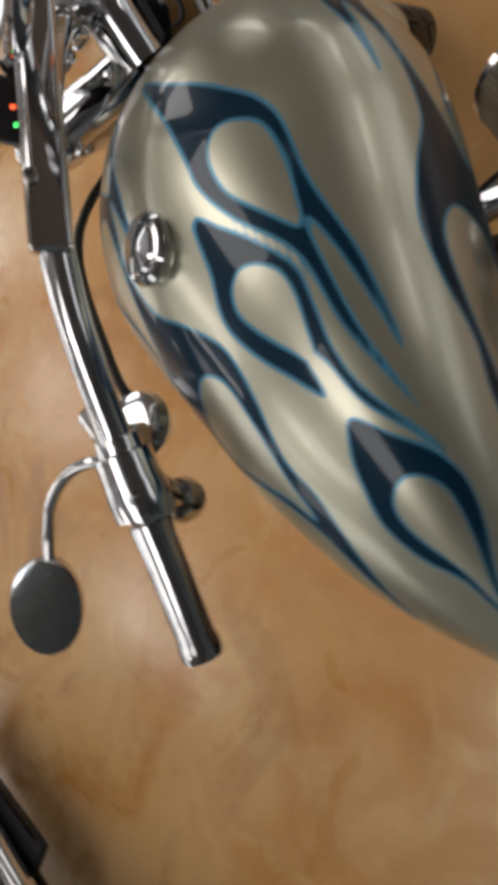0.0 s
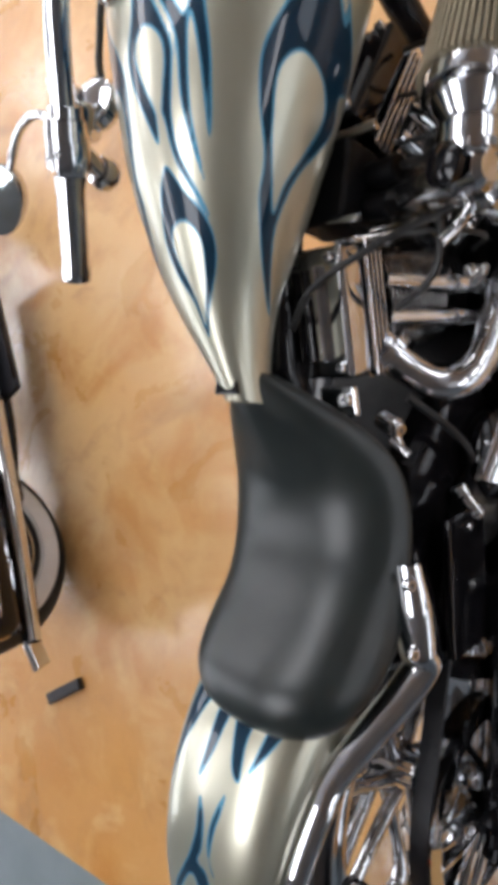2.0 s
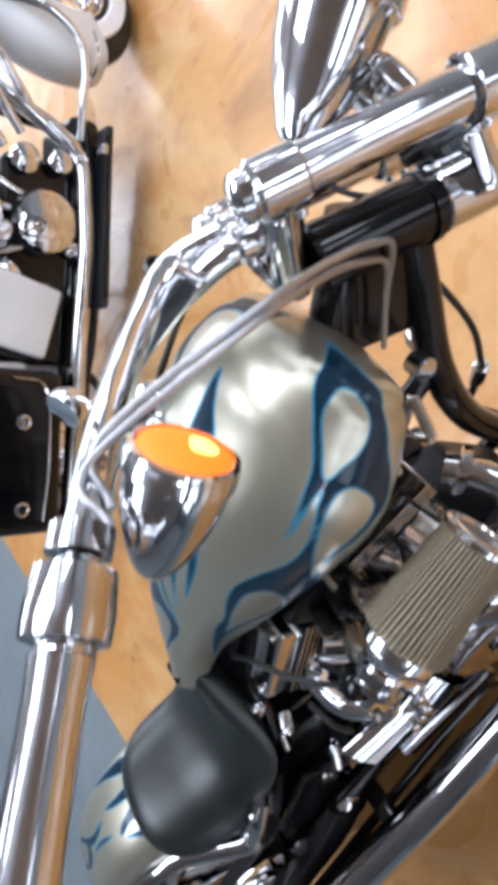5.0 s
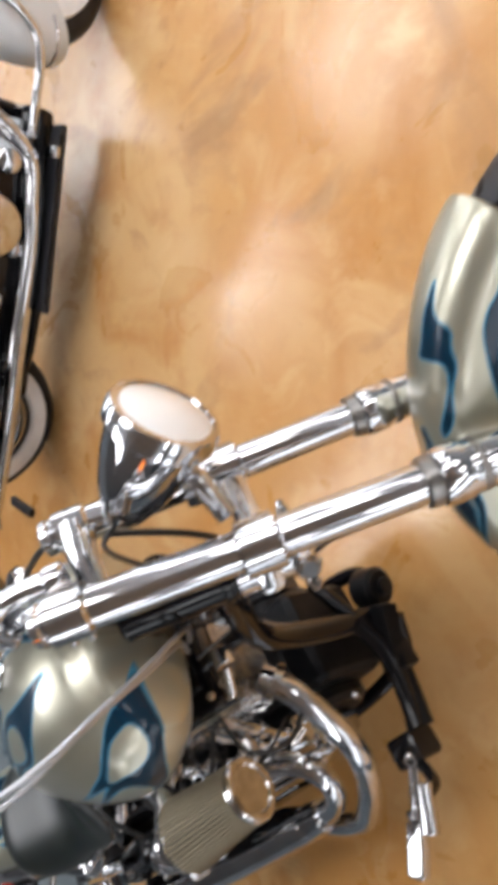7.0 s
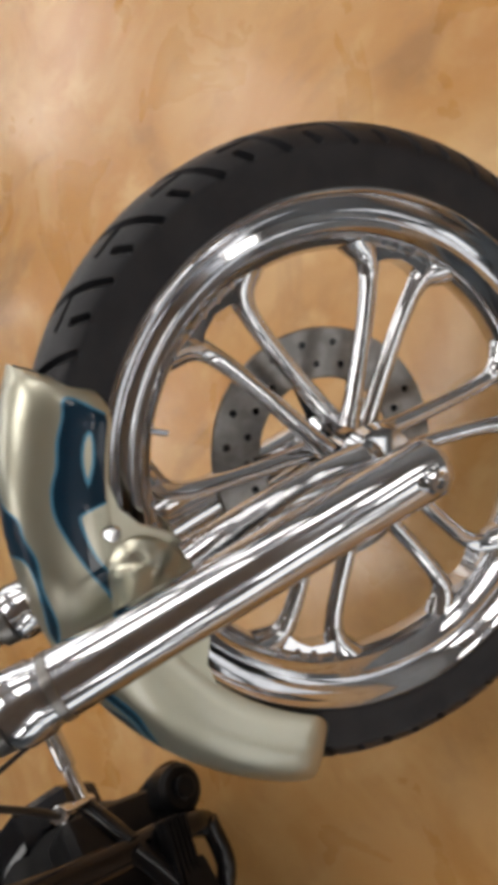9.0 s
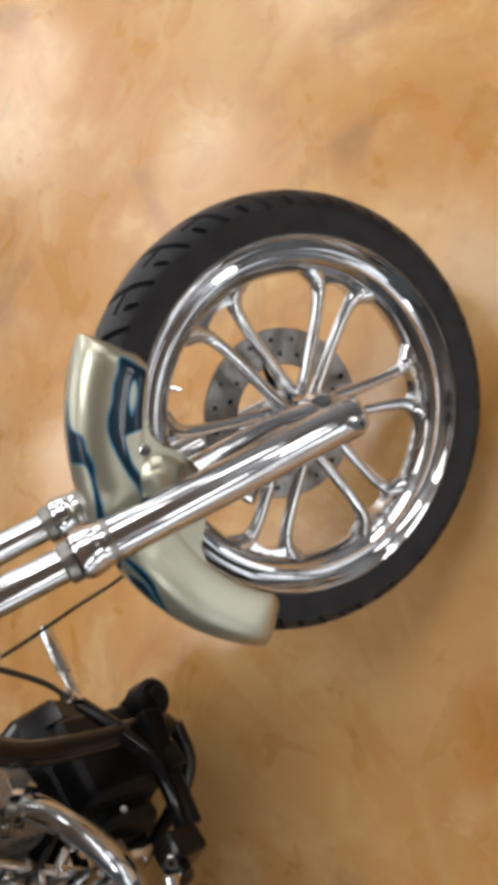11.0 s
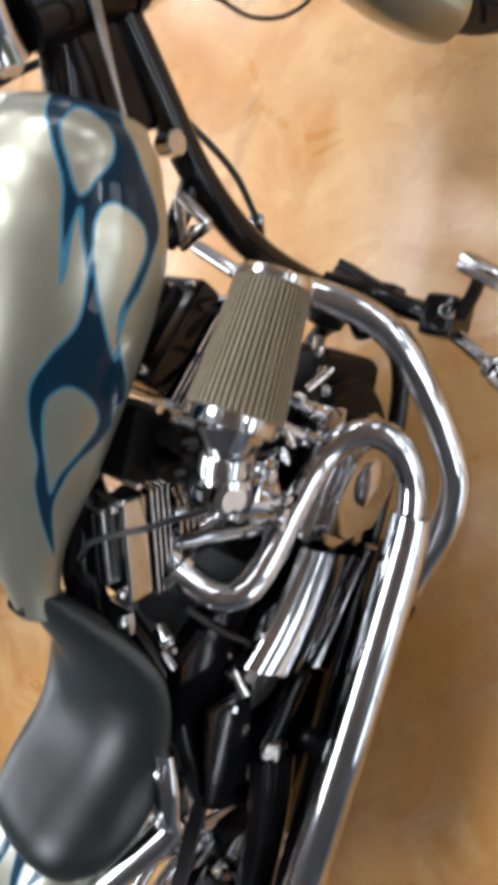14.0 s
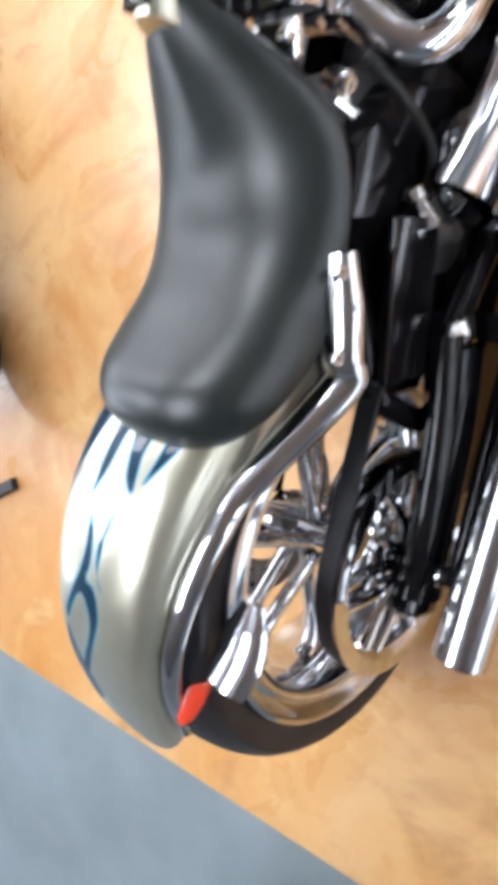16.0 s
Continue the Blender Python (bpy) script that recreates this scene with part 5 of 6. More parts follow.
# ---- exhaust ----
part("rear_pipe", tube([(0.060, 0.545, 0.600), (0.098, 0.500, 0.556), (0.132, 0.482, 0.522), (0.157, 0.502, 0.496), (0.163, 0.552, 0.470), (0.163, 0.622, 0.440), (0.170, 0.690, 0.413), (0.196, 0.735, 0.392), (0.226, 0.746, 0.370), (0.252, 0.732, 0.346), (0.270, 0.690, 0.322), (0.276, 0.630, 0.308)], 0.0215, 24, 8), CHROME, bike, "looping chrome rear header pipe")
muffler = part("rear_muffler", joined(tube([(0.276, 0.640, 0.309), (0.275, 0.560, 0.304), (0.270, 0.30, 0.314), (0.260, 0.05, 0.327), (0.252, -0.170, 0.339)], [0.0300, 0.0335, 0.0345, 0.0345, 0.0345], 28, 8)), CHROME, bike, "long straight chrome exhaust pipe")
# The pipe end is closed; a black disc paints its shaded inside.
part("mouth_disc", rod((0.2520, -0.1708, 0.339), (0.2519, -0.1722, 0.339), 0.029, 28), BLACK, muffler, "black disc for the dark inside of the pipe")
part("pipe_clamp", lathe([(0.030, -0.010), (0.0325, -0.008), (0.0325, 0.008), (0.030, 0.010)], frame_on((0.2755, 0.575, 0.305), (0.01, -1, 0.02)), 28), CHROME, muffler, "chrome pipe clamp")
part("front_pipe", tube([(0.070, 0.895, 0.540), (0.110, 0.912, 0.508), (0.160, 0.912, 0.468), (0.205, 0.900, 0.428), (0.236, 0.876, 0.395), (0.268, 0.822, 0.348), (0.298, 0.755, 0.306), (0.315, 0.695, 0.276), (0.306, 0.620, 0.256), (0.276, 0.530, 0.245), (0.250, 0.450, 0.246)], 0.0215, 24, 8), CHROME, bike, "chrome front header pipe")
# Black here puts the pipe's shade and dark reflections into its colour.
mf2 = part("front_muffler", tube([(0.262, 0.490, 0.246), (0.246, 0.420, 0.247), (0.244, 0.28, 0.252), (0.238, 0.05, 0.266), (0.232, -0.160, 0.280)], 0.0285, 28, 8), BLACK, bike, "long straight lower exhaust pipe, black for its dark reflections")
# Same black disc for the unlit inside of the lower pipe.
part("mouth_disc", rod((0.2320, -0.1608, 0.280), (0.2320, -0.1622, 0.280), 0.025, 28), BLACK, mf2, "black disc for the dark inside of the pipe")
for p, z in (((0.088, 0.904, 0.526), (0.7, 0.25, -0.6)), ((0.084, 0.512, 0.572), (0.5, -0.6, -0.55))):
    part("exhaust_flange", lathe([(0.022, -0.008), (0.034, -0.006), (0.034, 0.006), (0.022, 0.008)], frame_on(p, z), 24), CHROME, bike, "chrome exhaust flange")
part("pipe_bracket", rbox(0.10, 0.036, 0.020, mat4(pose(0.205, 0.235, 0.315)), 0.006), BLACK, bike, "black exhaust bracket")

# ---- forward controls ----
arm = part("control_bracket", joined(tube([(0.040, 0.955, 0.330), (0.110, 0.950, 0.290), (0.190, 0.935, 0.285), (0.262, 0.920, 0.300)], [0.018, 0.018, 0.016, 0.016], 14), rbox(0.050, 0.060, 0.070, mat4(pose(0.258, 0.925, 0.318)), 0.012, 3)), BLACK, bike, "black forward control bracket")
part("bracket_bolt", bolt((0.270, 0.930, 0.345), (0.5, 0.2, 0.8), 0.013, 0.012), CHROME, arm, "large chrome bolt")
part("foot_peg", joined(rod((0.275, 0.905, 0.315), (0.345, 0.870, 0.328), 0.011, 16), rod((0.340, 0.872, 0.327), (0.352, 0.866, 0.330), 0.018, 20, 0.2), rbox(0.034, 0.082, 0.026, frame_on((0.388, 0.846, 0.340), (-0.2, 0.1, 0.97), (0.46, 0.88, 0.0)), 0.009, 3)), CHROME, bike, "short chrome forward foot peg")
part("left_control_arm", tube([(0.030, 0.955, 0.330), (-0.020, 0.940, 0.345), (-0.062, 0.928, 0.358)], 0.014, 14), BLACK, bike, "black forward control arm")
part("left_foot_peg", joined(rod((-0.056, 0.928, 0.356), (-0.120, 0.950, 0.371), 0.010, 16), rod((-0.118, 0.9495, 0.3705), (-0.205, 0.981, 0.390), 0.014, 18, 0.2), rod((-0.203, 0.980, 0.3895), (-0.216, 0.985, 0.392), 0.009, 16, 0.25)), CHROME, bike, "short chrome forward foot peg")
part("pedal_arm", tube([(0.285, 0.930, 0.330), (0.315, 0.970, 0.370), (0.325, 0.985, 0.412)], 0.010, 14), BLACK, bike, "black pedal arm")
part("toe_peg", joined(rod((0.310, 0.985, 0.412), (0.372, 0.962, 0.424), 0.0135, 18)), CHROME, bike, "chrome toe peg")
part("brake_cylinder", joined(rod((0.120, 0.945, 0.262), (0.235, 0.930, 0.272), 0.018, 20), rbox(0.055, 0.050, 0.045, mat4(pose(0.115, 0.948, 0.262)), 0.010)), CRINKLE, bike, "black rear brake master cylinder")
regulator = part("regulator", rbox(0.120, 0.030, 0.040, mat4(pose(0.080, 0.958, 0.275, 0, 0, -22)), 0.008), CRINKLE, bike, "black finned regulator on the down tube")
for i in range(5):
    part("regulator_fin", rbox(0.112, 0.010, 0.005, mat4(pose(0.087, 0.976, 0.260 + 0.0085 * i, 0, 0, -22)), 0.002), CRINKLE, regulator)
part("horn", joined(rod((-0.045, 0.900, 0.200), (-0.020, 0.955, 0.205), 0.040, 30, 0.2), rod((-0.018, 0.958, 0.205), (-0.014, 0.968, 0.206), 0.018, 20)), CRINKLE, bike, "black horn")
part("shift_rod", joined(rod((-0.075, 0.915, 0.338), (-0.028, 1.000, 0.430), 0.0085, 14), rod((-0.032, 0.992, 0.422), (-0.018, 1.020, 0.452), 0.0125, 16)), CHROME, bike, "chrome adjuster on the clutch cable")
part("clutch_cable", tube([(-0.018, 1.020, 0.452), (-0.020, 1.070, 0.525), (-0.040, 1.110, 0.640), (-0.070, 1.120, 0.760), (-0.150, 1.000, 0.860), (-0.190, 0.860, 0.850), (-0.196, 0.800, 0.828)], 0.0050, 10), CABLE, bike, "black clutch cable")

# ---- hoses and wires at the bars ----
part("brake_hose", tube([fp(0.245, -0.150, 1.045), fp(0.222, -0.110, 1.030), (0.159, 1.079, 1.014), (0.125, 1.120, 0.937), (0.099, 1.136, 0.882), (0.074, 1.136, 0.836), (0.052, 1.094, 0.790), (0.046, 1.043, 0.755)], 0.0034, 12), BRAID, bike, "braided steel hose looping from the bar to the frame")
part("throttle_cable", tube([fp(0.255, -0.158, 1.050), fp(0.230, -0.120, 1.045), (0.170, 1.064, 1.026), (0.132, 1.104, 0.948), (0.107, 1.120, 0.890), (0.084, 1.120, 0.842), (0.064, 1.082, 0.796), (0.058, 1.035, 0.758)], 0.0030, 12), BRAID, bike, "braided steel throttle cable")
part("brake_line", tube([(0.050, 1.209, 0.703), (0.030, 1.225, 0.640), (0.0, 1.251, 0.557), (-0.015, 1.290, 0.485), (-0.030, 1.346, 0.424), (-0.040, 1.400, 0.400)], 0.0030, 10), CABLE, bike, "thin black front brake line")
part("caliper", front(joined(rbox(0.050, 0.075, 0.060, mat4(pose(-0.062, -0.075, 0.115, 30)), 0.012, 3), rod((-0.088, -0.075, 0.115), (-0.036, -0.075, 0.115), 0.022, 24))), CHROME, bike, "chrome front brake caliper")
for k in (-1, 1):
    stay_x = WX + k * 0.0535
    stay = part("fender_stay", front(joined(
        slab([(0.165, 0.262), (0.150, 0.248), (0.113, 0.250), (0.088, 0.252), (0.066, 0.243), (0.046, 0.224), (0.020, 0.212), (-0.020, 0.214), (-0.058, 0.230), (-0.092, 0.252), (-0.135, 0.254), (-0.150, 0.272), (-0.080, 0.290), (0.0, 0.300), (0.080, 0.290), (0.150, 0.272)], 0.007, frame_on((stay_x, 0, 0), (1, 0, 0), (0, 1, 0)), 0.35),
        tube([(stay_x - k * 0.010, 0.024, 0.262), (stay_x + k * 0.014, 0.014, 0.272), (0.140 if k > 0 else -0.080, 0.006, 0.290)], [0.040, 0.026, 0.018], 18))), SILVER, bike, "pearl silver front fender stay")
    part("stay_bolt", front(bolt((stay_x + k * 0.004, 0.072, 0.268), (k, 0, 0), 0.008, 0.006)), CHROME, stay)
part("caliper_arm", front(joined(tube([(0.104, 0.024, 0.222), (0.104, 0.030, 0.160), (0.102, 0.030, 0.090), (0.100, 0.020, 0.030)], [0.016, 0.013, 0.012, 0.015], 14, 8, 1.3), bolt((0.116, 0.026, 0.205), (1, 0, 0), 0.007, 0.006))), CHROME, bike, "slim chrome arm between the fork and the wheel")
part("side_stand", joined(rod((-0.120, 0.600, 0.140), (-0.235, 0.560, 0.000), 0.012, 16), rod((-0.215, 0.560, 0.008), (-0.262, 0.560, -0.012), 0.018, 16)), CHROME, bike, "chrome side stand")

# ---- the neighbouring cruiser ----
cruiser = thing("motorcycle", pose(-1.335, 0.045, 0.0, 0, -6.0, 29.1), "white touring cruiser motorcycle with whitewall tyres and chrome engine", "motorcycle")


def cruiser_wheel(name, x, y, z, steer, radius=0.293):
    m = mat4(pose(x, y, z, 0, 0, steer))

    def put(g):
        return moved(g, m)

    w = part(name, put(wheel_rim(0.168, 0.090, 72)), CHROME, cruiser, "chrome spoked wheel with whitewall tyre")
    part("tyre", put(tyre(radius, 0.172, 0.124, 0, 120, 24)), RUBBER, w, "black tyre", 60)
    for k in (1, -1):
        a = np.linspace(0, 2 * np.pi, 90, endpoint=False)
        rows = [np.stack([np.full(90, k * xx), r * np.cos(a), r * np.sin(a)], 1) for r, xx in ((0.188, 0.0560), (0.196, 0.0655), (0.220, 0.0690), (0.243, 0.0655), (0.245, 0.0560), (0.200, 0.0520))]
        part("whitewall", put(grid(np.array(rows), cu=True, cv=True)), WHITEWALL, w, "broad white sidewall band")
    part("hub", put(lathe([(0.02, -0.07), (0.050, -0.06), (0.045, 0.06), (0.055, 0.065), (0.02, 0.075)], AXLE_X, 28)), CHROME, w)
    for i in range(28):
        q = 2 * math.pi * i / 28
        part("spoke", put(rod((0.03 * (1 if i % 2 else -1), 0.045 * math.cos(q + 0.5), 0.045 * math.sin(q + 0.5)), (0.0, 0.150 * math.cos(q), 0.150 * math.sin(q)), 0.0026, 8)), CHROME, w)
    return w


cruiser_wheel("rear_wheel", 0, 0.0, 0.293, 0)
cruiser_wheel("front_wheel", 0.0, 1.435, 0.293, 22)


def cruiser_fender(name, x, y, z, steer, a0, a1, half, outer, skirt):
    an, u = np.linspace(radians(a0), radians(a1), 50), np.linspace(-1, 1, 25)
    rows = np.zeros((50, 25, 3))
    for i, q in enumerate(an):
        for j, v in enumerate(u):
            b = v * math.pi / 2
            r = outer - skirt * (1 - abs(math.cos(b)) ** 0.5)
            rows[i, j] = (half * math.copysign(abs(math.sin(b)) ** 0.8, b), r * math.cos(q), r * math.sin(q))
    inner = rows * np.array((0.95, 0.985, 0.985))
    v1, f1 = grid(rows)
    v2, f2 = grid(inner)
    f = f1 + [[k + len(v1) for k in q][::-1] for q in f2]
    for i in range(49):
        for j in (0, 24):
            f.append([i * 25 + j, (i + 1) * 25 + j, (i + 1) * 25 + j + len(v1), i * 25 + j + len(v1)])
    for j in range(24):
        for i in (0, 49):
            f.append([i * 25 + j, i * 25 + j + 1, i * 25 + j + 1 + len(v1), i * 25 + j + len(v1)])
    g = part(name, moved((np.concatenate([v1, v2]), f), mat4(pose(x, y, z, 0, 0, steer))), WHITEPAINT, cruiser, "white valanced fender")
    q = radians(a1 - 7)
    trim = tube([moved((np.array([(half * 1.03 * math.sin(v), (outer + 0.002 - skirt * (1 - abs(math.cos(v)) ** 0.5)) * math.cos(q), (outer + 0.002 - skirt * (1 - abs(math.cos(v)) ** 0.5)) * math.sin(q))]), []), mat4(pose(x, y, z, 0, 0, steer)))[0][0] for v in np.linspace(-1.4, 1.4, 9)], 0.004, 8, 4)
    part("fender_trim", trim, CHROME, g, "thin chrome trim band")
    return g


cruiser_fender("front_fender", 0.0, 1.435, 0.293, 22, 62, 205, 0.100, 0.335, 0.15)
cruiser_fender("rear_fender", 0, 0.0, 0.293, 0, 20, 165, 0.110, 0.330, 0.11)
part("fuel_tank", lathe([(0.004, -0.30), (0.07, -0.27), (0.125, -0.15), (0.150, 0.02), (0.140, 0.16), (0.090, 0.25), (0.004, 0.28)], np.array(frame_on((0, 0.83, 0.78), (0, 1, 0.12), (1, 0, 0))) @ np.diag((1.15, 0.85, 1, 1)), 40), WHITEPAINT, cruiser, "white fuel tank")
part("seat", lathe([(0.004, -0.33), (0.09, -0.31), (0.15, -0.18), (0.16, 0.0), (0.13, 0.18), (0.07, 0.28), (0.004, 0.30)], np.array(frame_on((0, 0.30, 0.70), (0, 1, 0), (1, 0, 0))) @ np.diag((1.0, 0.45, 1, 1)), 40), LEATHER, cruiser, "black two-up seat")
bag = part("saddlebag", rbox(0.15, 0.50, 0.34, mat4(pose(0.165, -0.035, 0.465)), 0.05, 4), BLACK, cruiser, "gloss black saddlebag")
part("bag_seam", tube([(0.243, -0.24, 0.36), (0.243, -0.05, 0.345), (0.243, 0.16, 0.36), (0.243, 0.19, 0.46)], 0.003, 8), CHROME, bag, "thin chrome seam")
for y in (-0.20, 0.06):
    part("bag_stud", lathe([(0.020, 0), (0.022, 0.006), (0.016, 0.010), (0.014, 0.006), (0.004, 0.006)], frame_on((0.2405, y, 0.425), (1, 0, 0)), 24), CHROME, bag, "round chrome stud")
pipe = part("exhaust_pipe", tube([(0.10, 1.02, 0.49), (0.13, 0.985, 0.40), (0.155, 0.93, 0.30), (0.160, 0.86, 0.232), (0.160, 0.74, 0.216), (0.160, 0.60, 0.208), (0.160, 0.30, 0.224), (0.158, 0.05, 0.228), (0.155, -0.20, 0.240), (0.155, -0.30, 0.246)], [0.022, 0.023, 0.025, 0.027, 0.029, 0.030, 0.030, 0.029, 0.027, 0.025], 24), CHROME, cruiser, "long chrome exhaust pipe")
# Black disc in place of a shaded opening.
part("mouth_disc", rod((0.155, -0.3005, 0.246), (0.155, -0.3020, 0.246), 0.019, 22), BLACK, pipe)
part("fishtail", slab([(-0.30, 0.226), (-0.36, 0.212), (-0.372, 0.252), (-0.30, 0.268)], 0.030, frame_on((0.155, 0, 0), (1, 0, 0), (0, 1, 0))), CHROME, pipe, "flared chrome pipe end")
board = part("footboard", rbox(0.085, 0.56, 0.022, mat4(pose(0.180, 0.70, 0.165, 0, 0, 1)), 0.010), RUBBER, cruiser, "black rubber footboard")
part("board_edge", rbox(0.010, 0.50, 0.012, mat4(pose(0.2190, 0.70, 0.172, 0, 0, 1)), 0.004), BLACK, board)
part("heel_plate", rbox(0.07, 0.035, 0.020, mat4(pose(0.200, 0.900, 0.188)), 0.008), CHROME, cruiser, "chrome footboard bracket")
part("front_downpipe", tube([(0.09, 1.06, 0.53), (0.13, 1.00, 0.43), (0.150, 0.945, 0.34), (0.158, 0.900, 0.27)], 0.021, 20), CHROME, cruiser, "chrome front down pipe")
part("timing_cap", lathe([(0.036, 0), (0.035, 0.012), (0.026, 0.018), (0.003, 0.020)], frame_on((0.150, 0.850, 0.295), (1, 0, 0.2)), 30), CHROME, cruiser, "round chrome timing cap")
part("lifter_case", rbox(0.050, 0.085, 0.10, mat4(pose(0.135, 0.640, 0.300)), 0.014, 3), CHROME, cruiser, "chrome lifter case")
part("crash_bar", tube([(0.06, 1.20, 0.62), (0.15, 1.25, 0.52), (0.215, 1.245, 0.38), (0.225, 1.19, 0.285), (0.215, 1.11, 0.255), (0.195, 1.02, 0.25), (0.16, 0.93, 0.235)], 0.013, 16), CHROME, cruiser, "chrome engine crash bar")
part("engine_block", joined(rbox(0.24, 0.40, 0.24, mat4(pose(0, 0.66, 0.34)), 0.04, 3), rod((0.09, 0.66, 0.34), (0.165, 0.66, 0.34), 0.10, 36, 0.15)), BLACK, cruiser, "black engine block")
part("cam_cover", lathe([(0.092, 0), (0.09, 0.012), (0.06, 0.022), (0.02, 0.026), (0.003, 0.027)], frame_on((0.165, 0.66, 0.34), (1, 0, 0)), 36), CHROME, cruiser, "chrome cam cover")
for tilt in (22, -22):
    m = mat4(pose(0, 0.66, 0.32, -tilt))
    cy = part("cylinder", moved(rod((0, 0, 0.12), (0, 0, 0.32), 0.06, 30), m), STEEL, cruiser, "finned engine cylinder")
    for i in range(6):
        part("fin", moved(rbox(0.17, 0.15, 0.008, mat4(pose(0, 0, 0.15 + 0.026 * i)), 0.003), m), STEEL, cy)
    part("rocker_box", moved(rbox(0.16, 0.15, 0.06, mat4(pose(0, 0, 0.35)), 0.02, 3), m), CHROME, cruiser, "chrome rocker box")
cleaner = part("air_cleaner", joined(rbox(0.045, 0.090, 0.070, mat4(pose(0.140, 0.660, 0.500, 0, 12)), 0.020, 4), rod((0.150, 0.615, 0.470), (0.172, 0.612, 0.474), 0.030, 28, 0.25)), CHROME, cruiser, "small chrome intake cover")
for y in (0.635, 0.690):
    part("cover_screw", bolt((0.166, y, 0.512), (1, 0, 0.2), 0.007, 0.008), STEEL, cleaner)
for k in (0.10, -0.16):
    part("fork_leg", rod((k + 0.10, 1.44, 0.30), (k + 0.02, 1.08, 0.93), 0.026, 24), CHROME, cruiser, "chrome fork leg")
part("handlebar", tube([(0.40, 0.70, 1.02), (0.34, 0.85, 1.04), (0.16, 0.98, 1.02), (0, 1.02, 0.98), (-0.16, 0.98, 1.02), (-0.34, 0.85, 1.04), (-0.40, 0.70, 1.02)], 0.0145, 16), CHROME, cruiser, "chrome handlebar")
part("headlamp", lathe([(0.02, -0.10), (0.07, -0.07), (0.09, 0), (0.095, 0.03), (0.06, 0.05), (0.003, 0.055)], frame_on((-0.03, 1.16, 0.86), (0, 1, 0)), 36), CHROME, cruiser, "chrome headlamp")
part("side_cover", rbox(0.040, 0.22, 0.24, mat4(pose(0.165, 0.380, 0.43, -14)), 0.018, 3), WHITEPAINT, cruiser, "white side cover")
part("belly_pan", rbox(0.24, 0.92, 0.10, mat4(pose(0.0, 0.56, 0.20)), 0.03, 3), BLACK, cruiser, "black lower engine and frame mass")
part("gearbox", joined(rbox(0.24, 0.26, 0.24, mat4(pose(0.0, 0.36, 0.36)), 0.03, 3)), BLACK, cruiser, "black gearbox")
for i in range(4):
    part("pushrod_tube", rod((0.125, 0.60 + 0.04 * i, 0.36), (0.095, 0.50 + 0.11 * i, 0.60), 0.011, 14), CHROME, cruiser, "chrome pushrod tube")
for y, z, r in ((0.84, 0.40, 0.045), (0.50, 0.44, 0.034), (0.44, 0.33, 0.040), (0.60, 0.25, 0.030)):
    part("engine_cap", lathe([(r, 0), (r * 0.97, 0.012), (r * 0.6, 0.022), (0.003, 0.025)], frame_on((0.135, y, z), (1, 0, 0)), 28), CHROME, cruiser, "round chrome engine cap")
for k in (0.0, 0.05, 0.10):
    part("guard_tube", tube([(0.13, 0.86 + k, 0.46 - k), (0.15, 1.00 + k, 0.58 - k), (0.12, 1.15 + k, 0.66 - k)], 0.015, 14), CHROME, cruiser, "chrome guard tube")
part("rear_shock", rod((0.135, 0.22, 0.56), (0.135, 0.02, 0.34), 0.024, 20), CHROME, cruiser, "chrome rear shock absorber")
part("side_stand", joined(rod((-0.10, 0.55, 0.20), (-0.22, 0.50, 0.01), 0.012, 14)), BLACK, cruiser)
part("lower_frame", joined(tube([(0.12, 1.0, 0.2), (0.13, 0.6, 0.16), (0.12, 0.2, 0.18), (0.10, 0.02, 0.30)], 0.018, 14), tube([(-0.12, 1.0, 0.2), (-0.13, 0.6, 0.16), (-0.12, 0.2, 0.18), (-0.10, 0.02, 0.30)], 0.018, 14), tube([(0, 1.10, 0.80), (0, 1.02, 0.5), (0, 1.0, 0.2)], 0.022, 14)), BLACK, cruiser, "black frame")

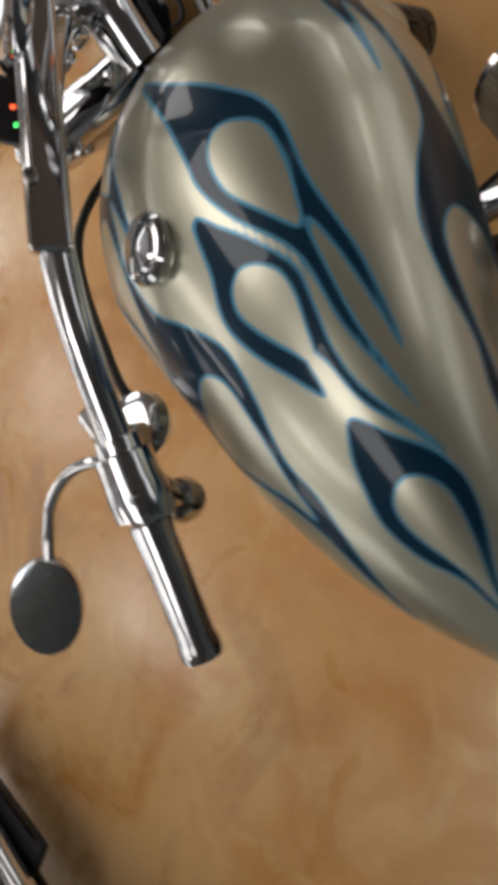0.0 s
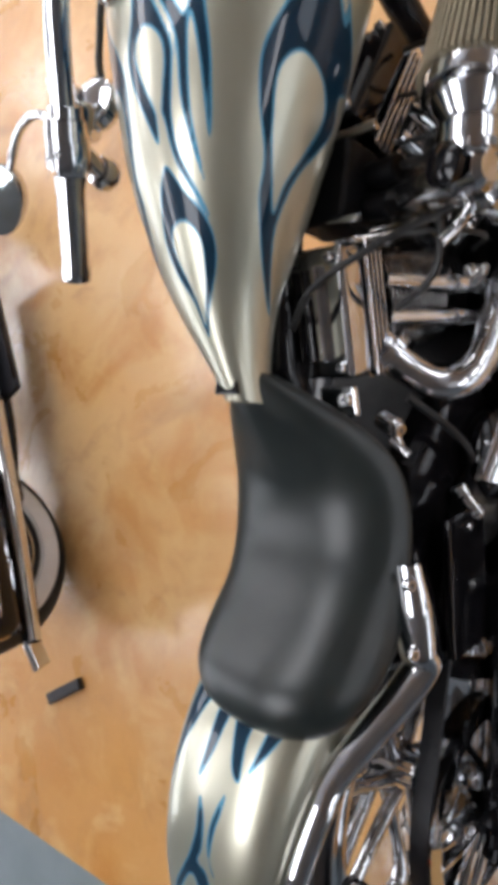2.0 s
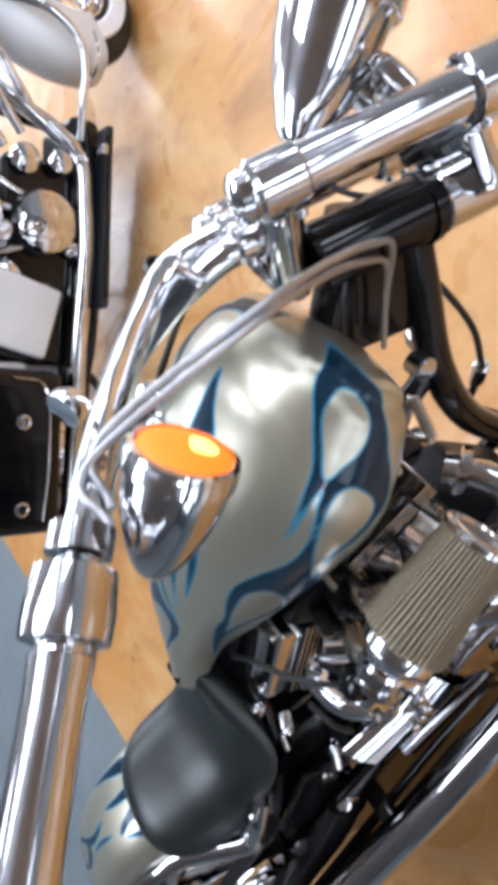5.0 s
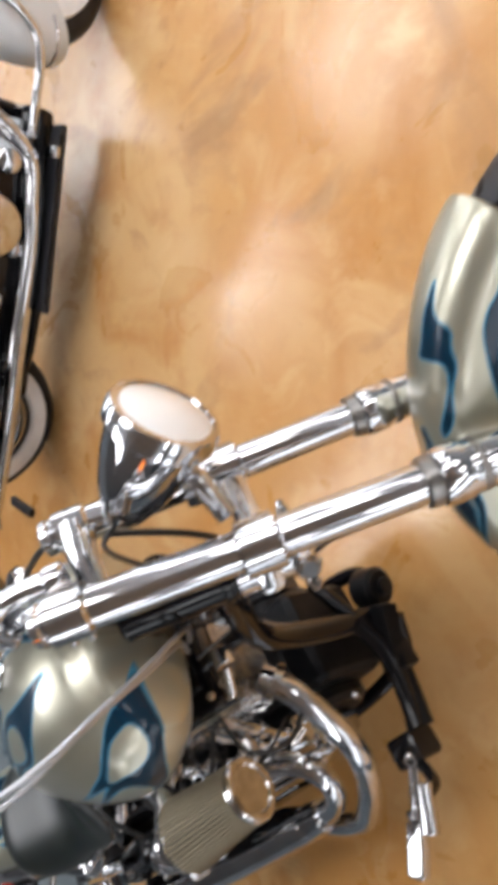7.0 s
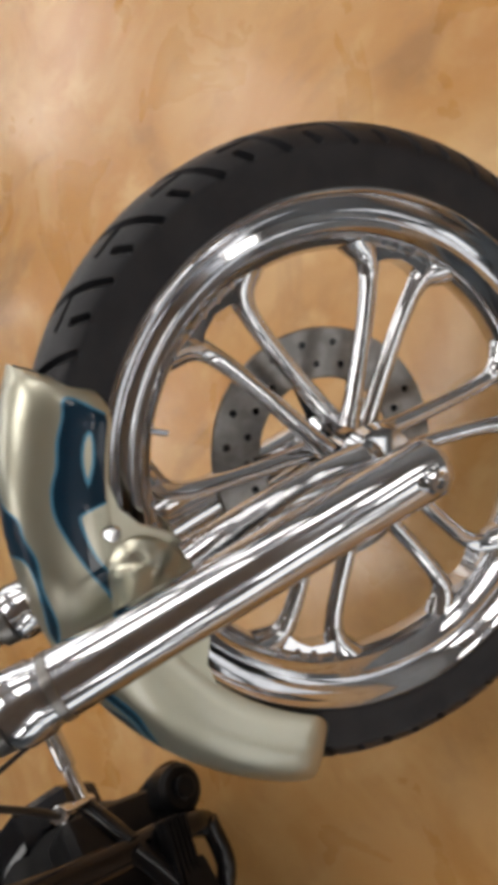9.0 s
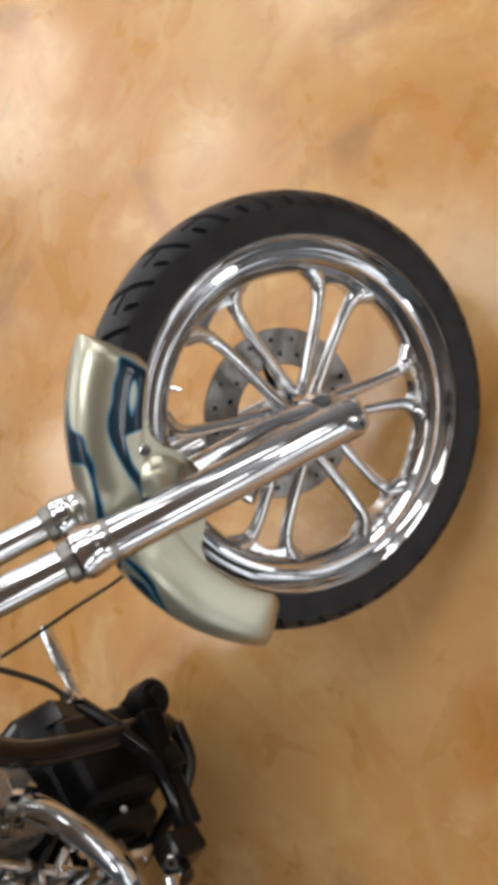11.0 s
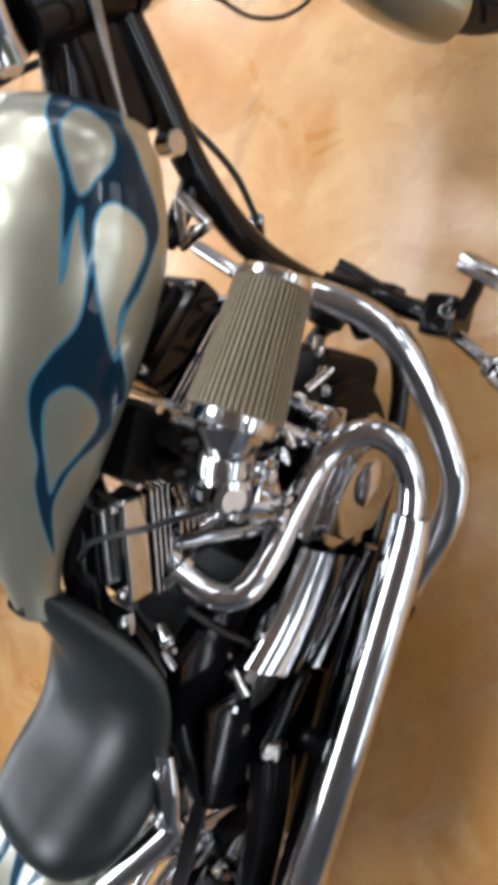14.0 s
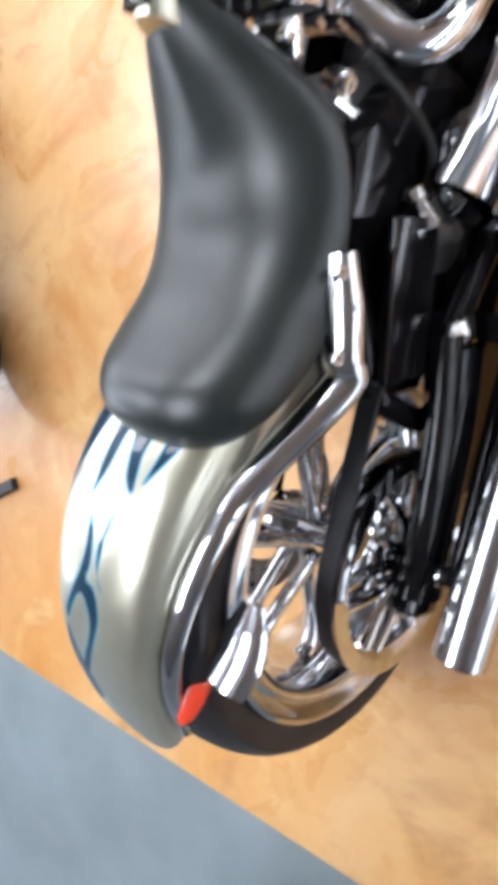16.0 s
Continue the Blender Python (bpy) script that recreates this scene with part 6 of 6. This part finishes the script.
# ---- a third machine on the grey floor: its front wheel stands behind the chopper ----
third = thing("motorcycle", pose(0.10, -0.92, 0.0, 0, 0, -84.0), "grey motorcycle front wheel with chrome rim and wide fender", "motorcycle")
third_wheel = part("front_wheel", moved(wheel_rim(0.252, 0.080, 96), mat4(pose(0, 0, 0.302))), CHROME, third, "chrome wheel rim with broad spokes")
part("tyre", moved(tyre(0.302, 0.254, 0.105, 0, 120, 24), mat4(pose(0, 0, 0.302))), RUBBER, third_wheel, "black tyre", 60)
part("hub", moved(lathe([(0.02, -0.07), (0.055, -0.06), (0.050, 0.06), (0.060, 0.065), (0.02, 0.075)], AXLE_X, 28), mat4(pose(0, 0, 0.302))), POLISHED, third_wheel)
for i in range(7):
    part("spoke", moved(moved(tube([(0, 0.045, 0), (0, 0.13, 0.006), (0, 0.215, 0)], [0.020, 0.016, 0.022], 12, 5, 0.7), spun(2 * math.pi * i / 7 + 0.2)), mat4(pose(0, 0, 0.302))), STEEL, third_wheel)
fan, fu = np.linspace(radians(8), radians(172), 40), np.linspace(-1, 1, 17) * math.pi / 2
skin = np.array([[(0.085 * math.copysign(abs(math.sin(b)) ** 0.8, b), (0.352 - 0.045 * (1 - abs(math.cos(b)) ** 0.6)) * math.cos(q), (0.352 - 0.045 * (1 - abs(math.cos(b)) ** 0.6)) * math.sin(q)) for b in fu] for q in fan])
loop = np.concatenate([skin, (skin * np.array((0.94, 0.985, 0.985)))[:, ::-1]], 1)
part("front_fender", moved(grid(loop, cv=True, ends=True), mat4(pose(0, 0, 0.302))), GREYPAINT, third, "silver-grey front fender", 60)
for k in (-1, 1):
    part("fork_leg", rod((k * 0.100, -0.02, 0.285), (k * 0.100, -0.24, 0.62), 0.024, 22), CHROME, third, "chrome fork leg")
part("axle", rod((-0.125, 0, 0.302), (0.125, 0, 0.302), 0.012, 18), CHROME, third)
tagged(part("dark_strip", rbox(0.16, 0.035, 0.022, mat4(pose(-1.232, -0.381, 0.011, 0, 0, 32)), 0.005), RUBBER, None), "short black strip lying on the stained floor", "strip")
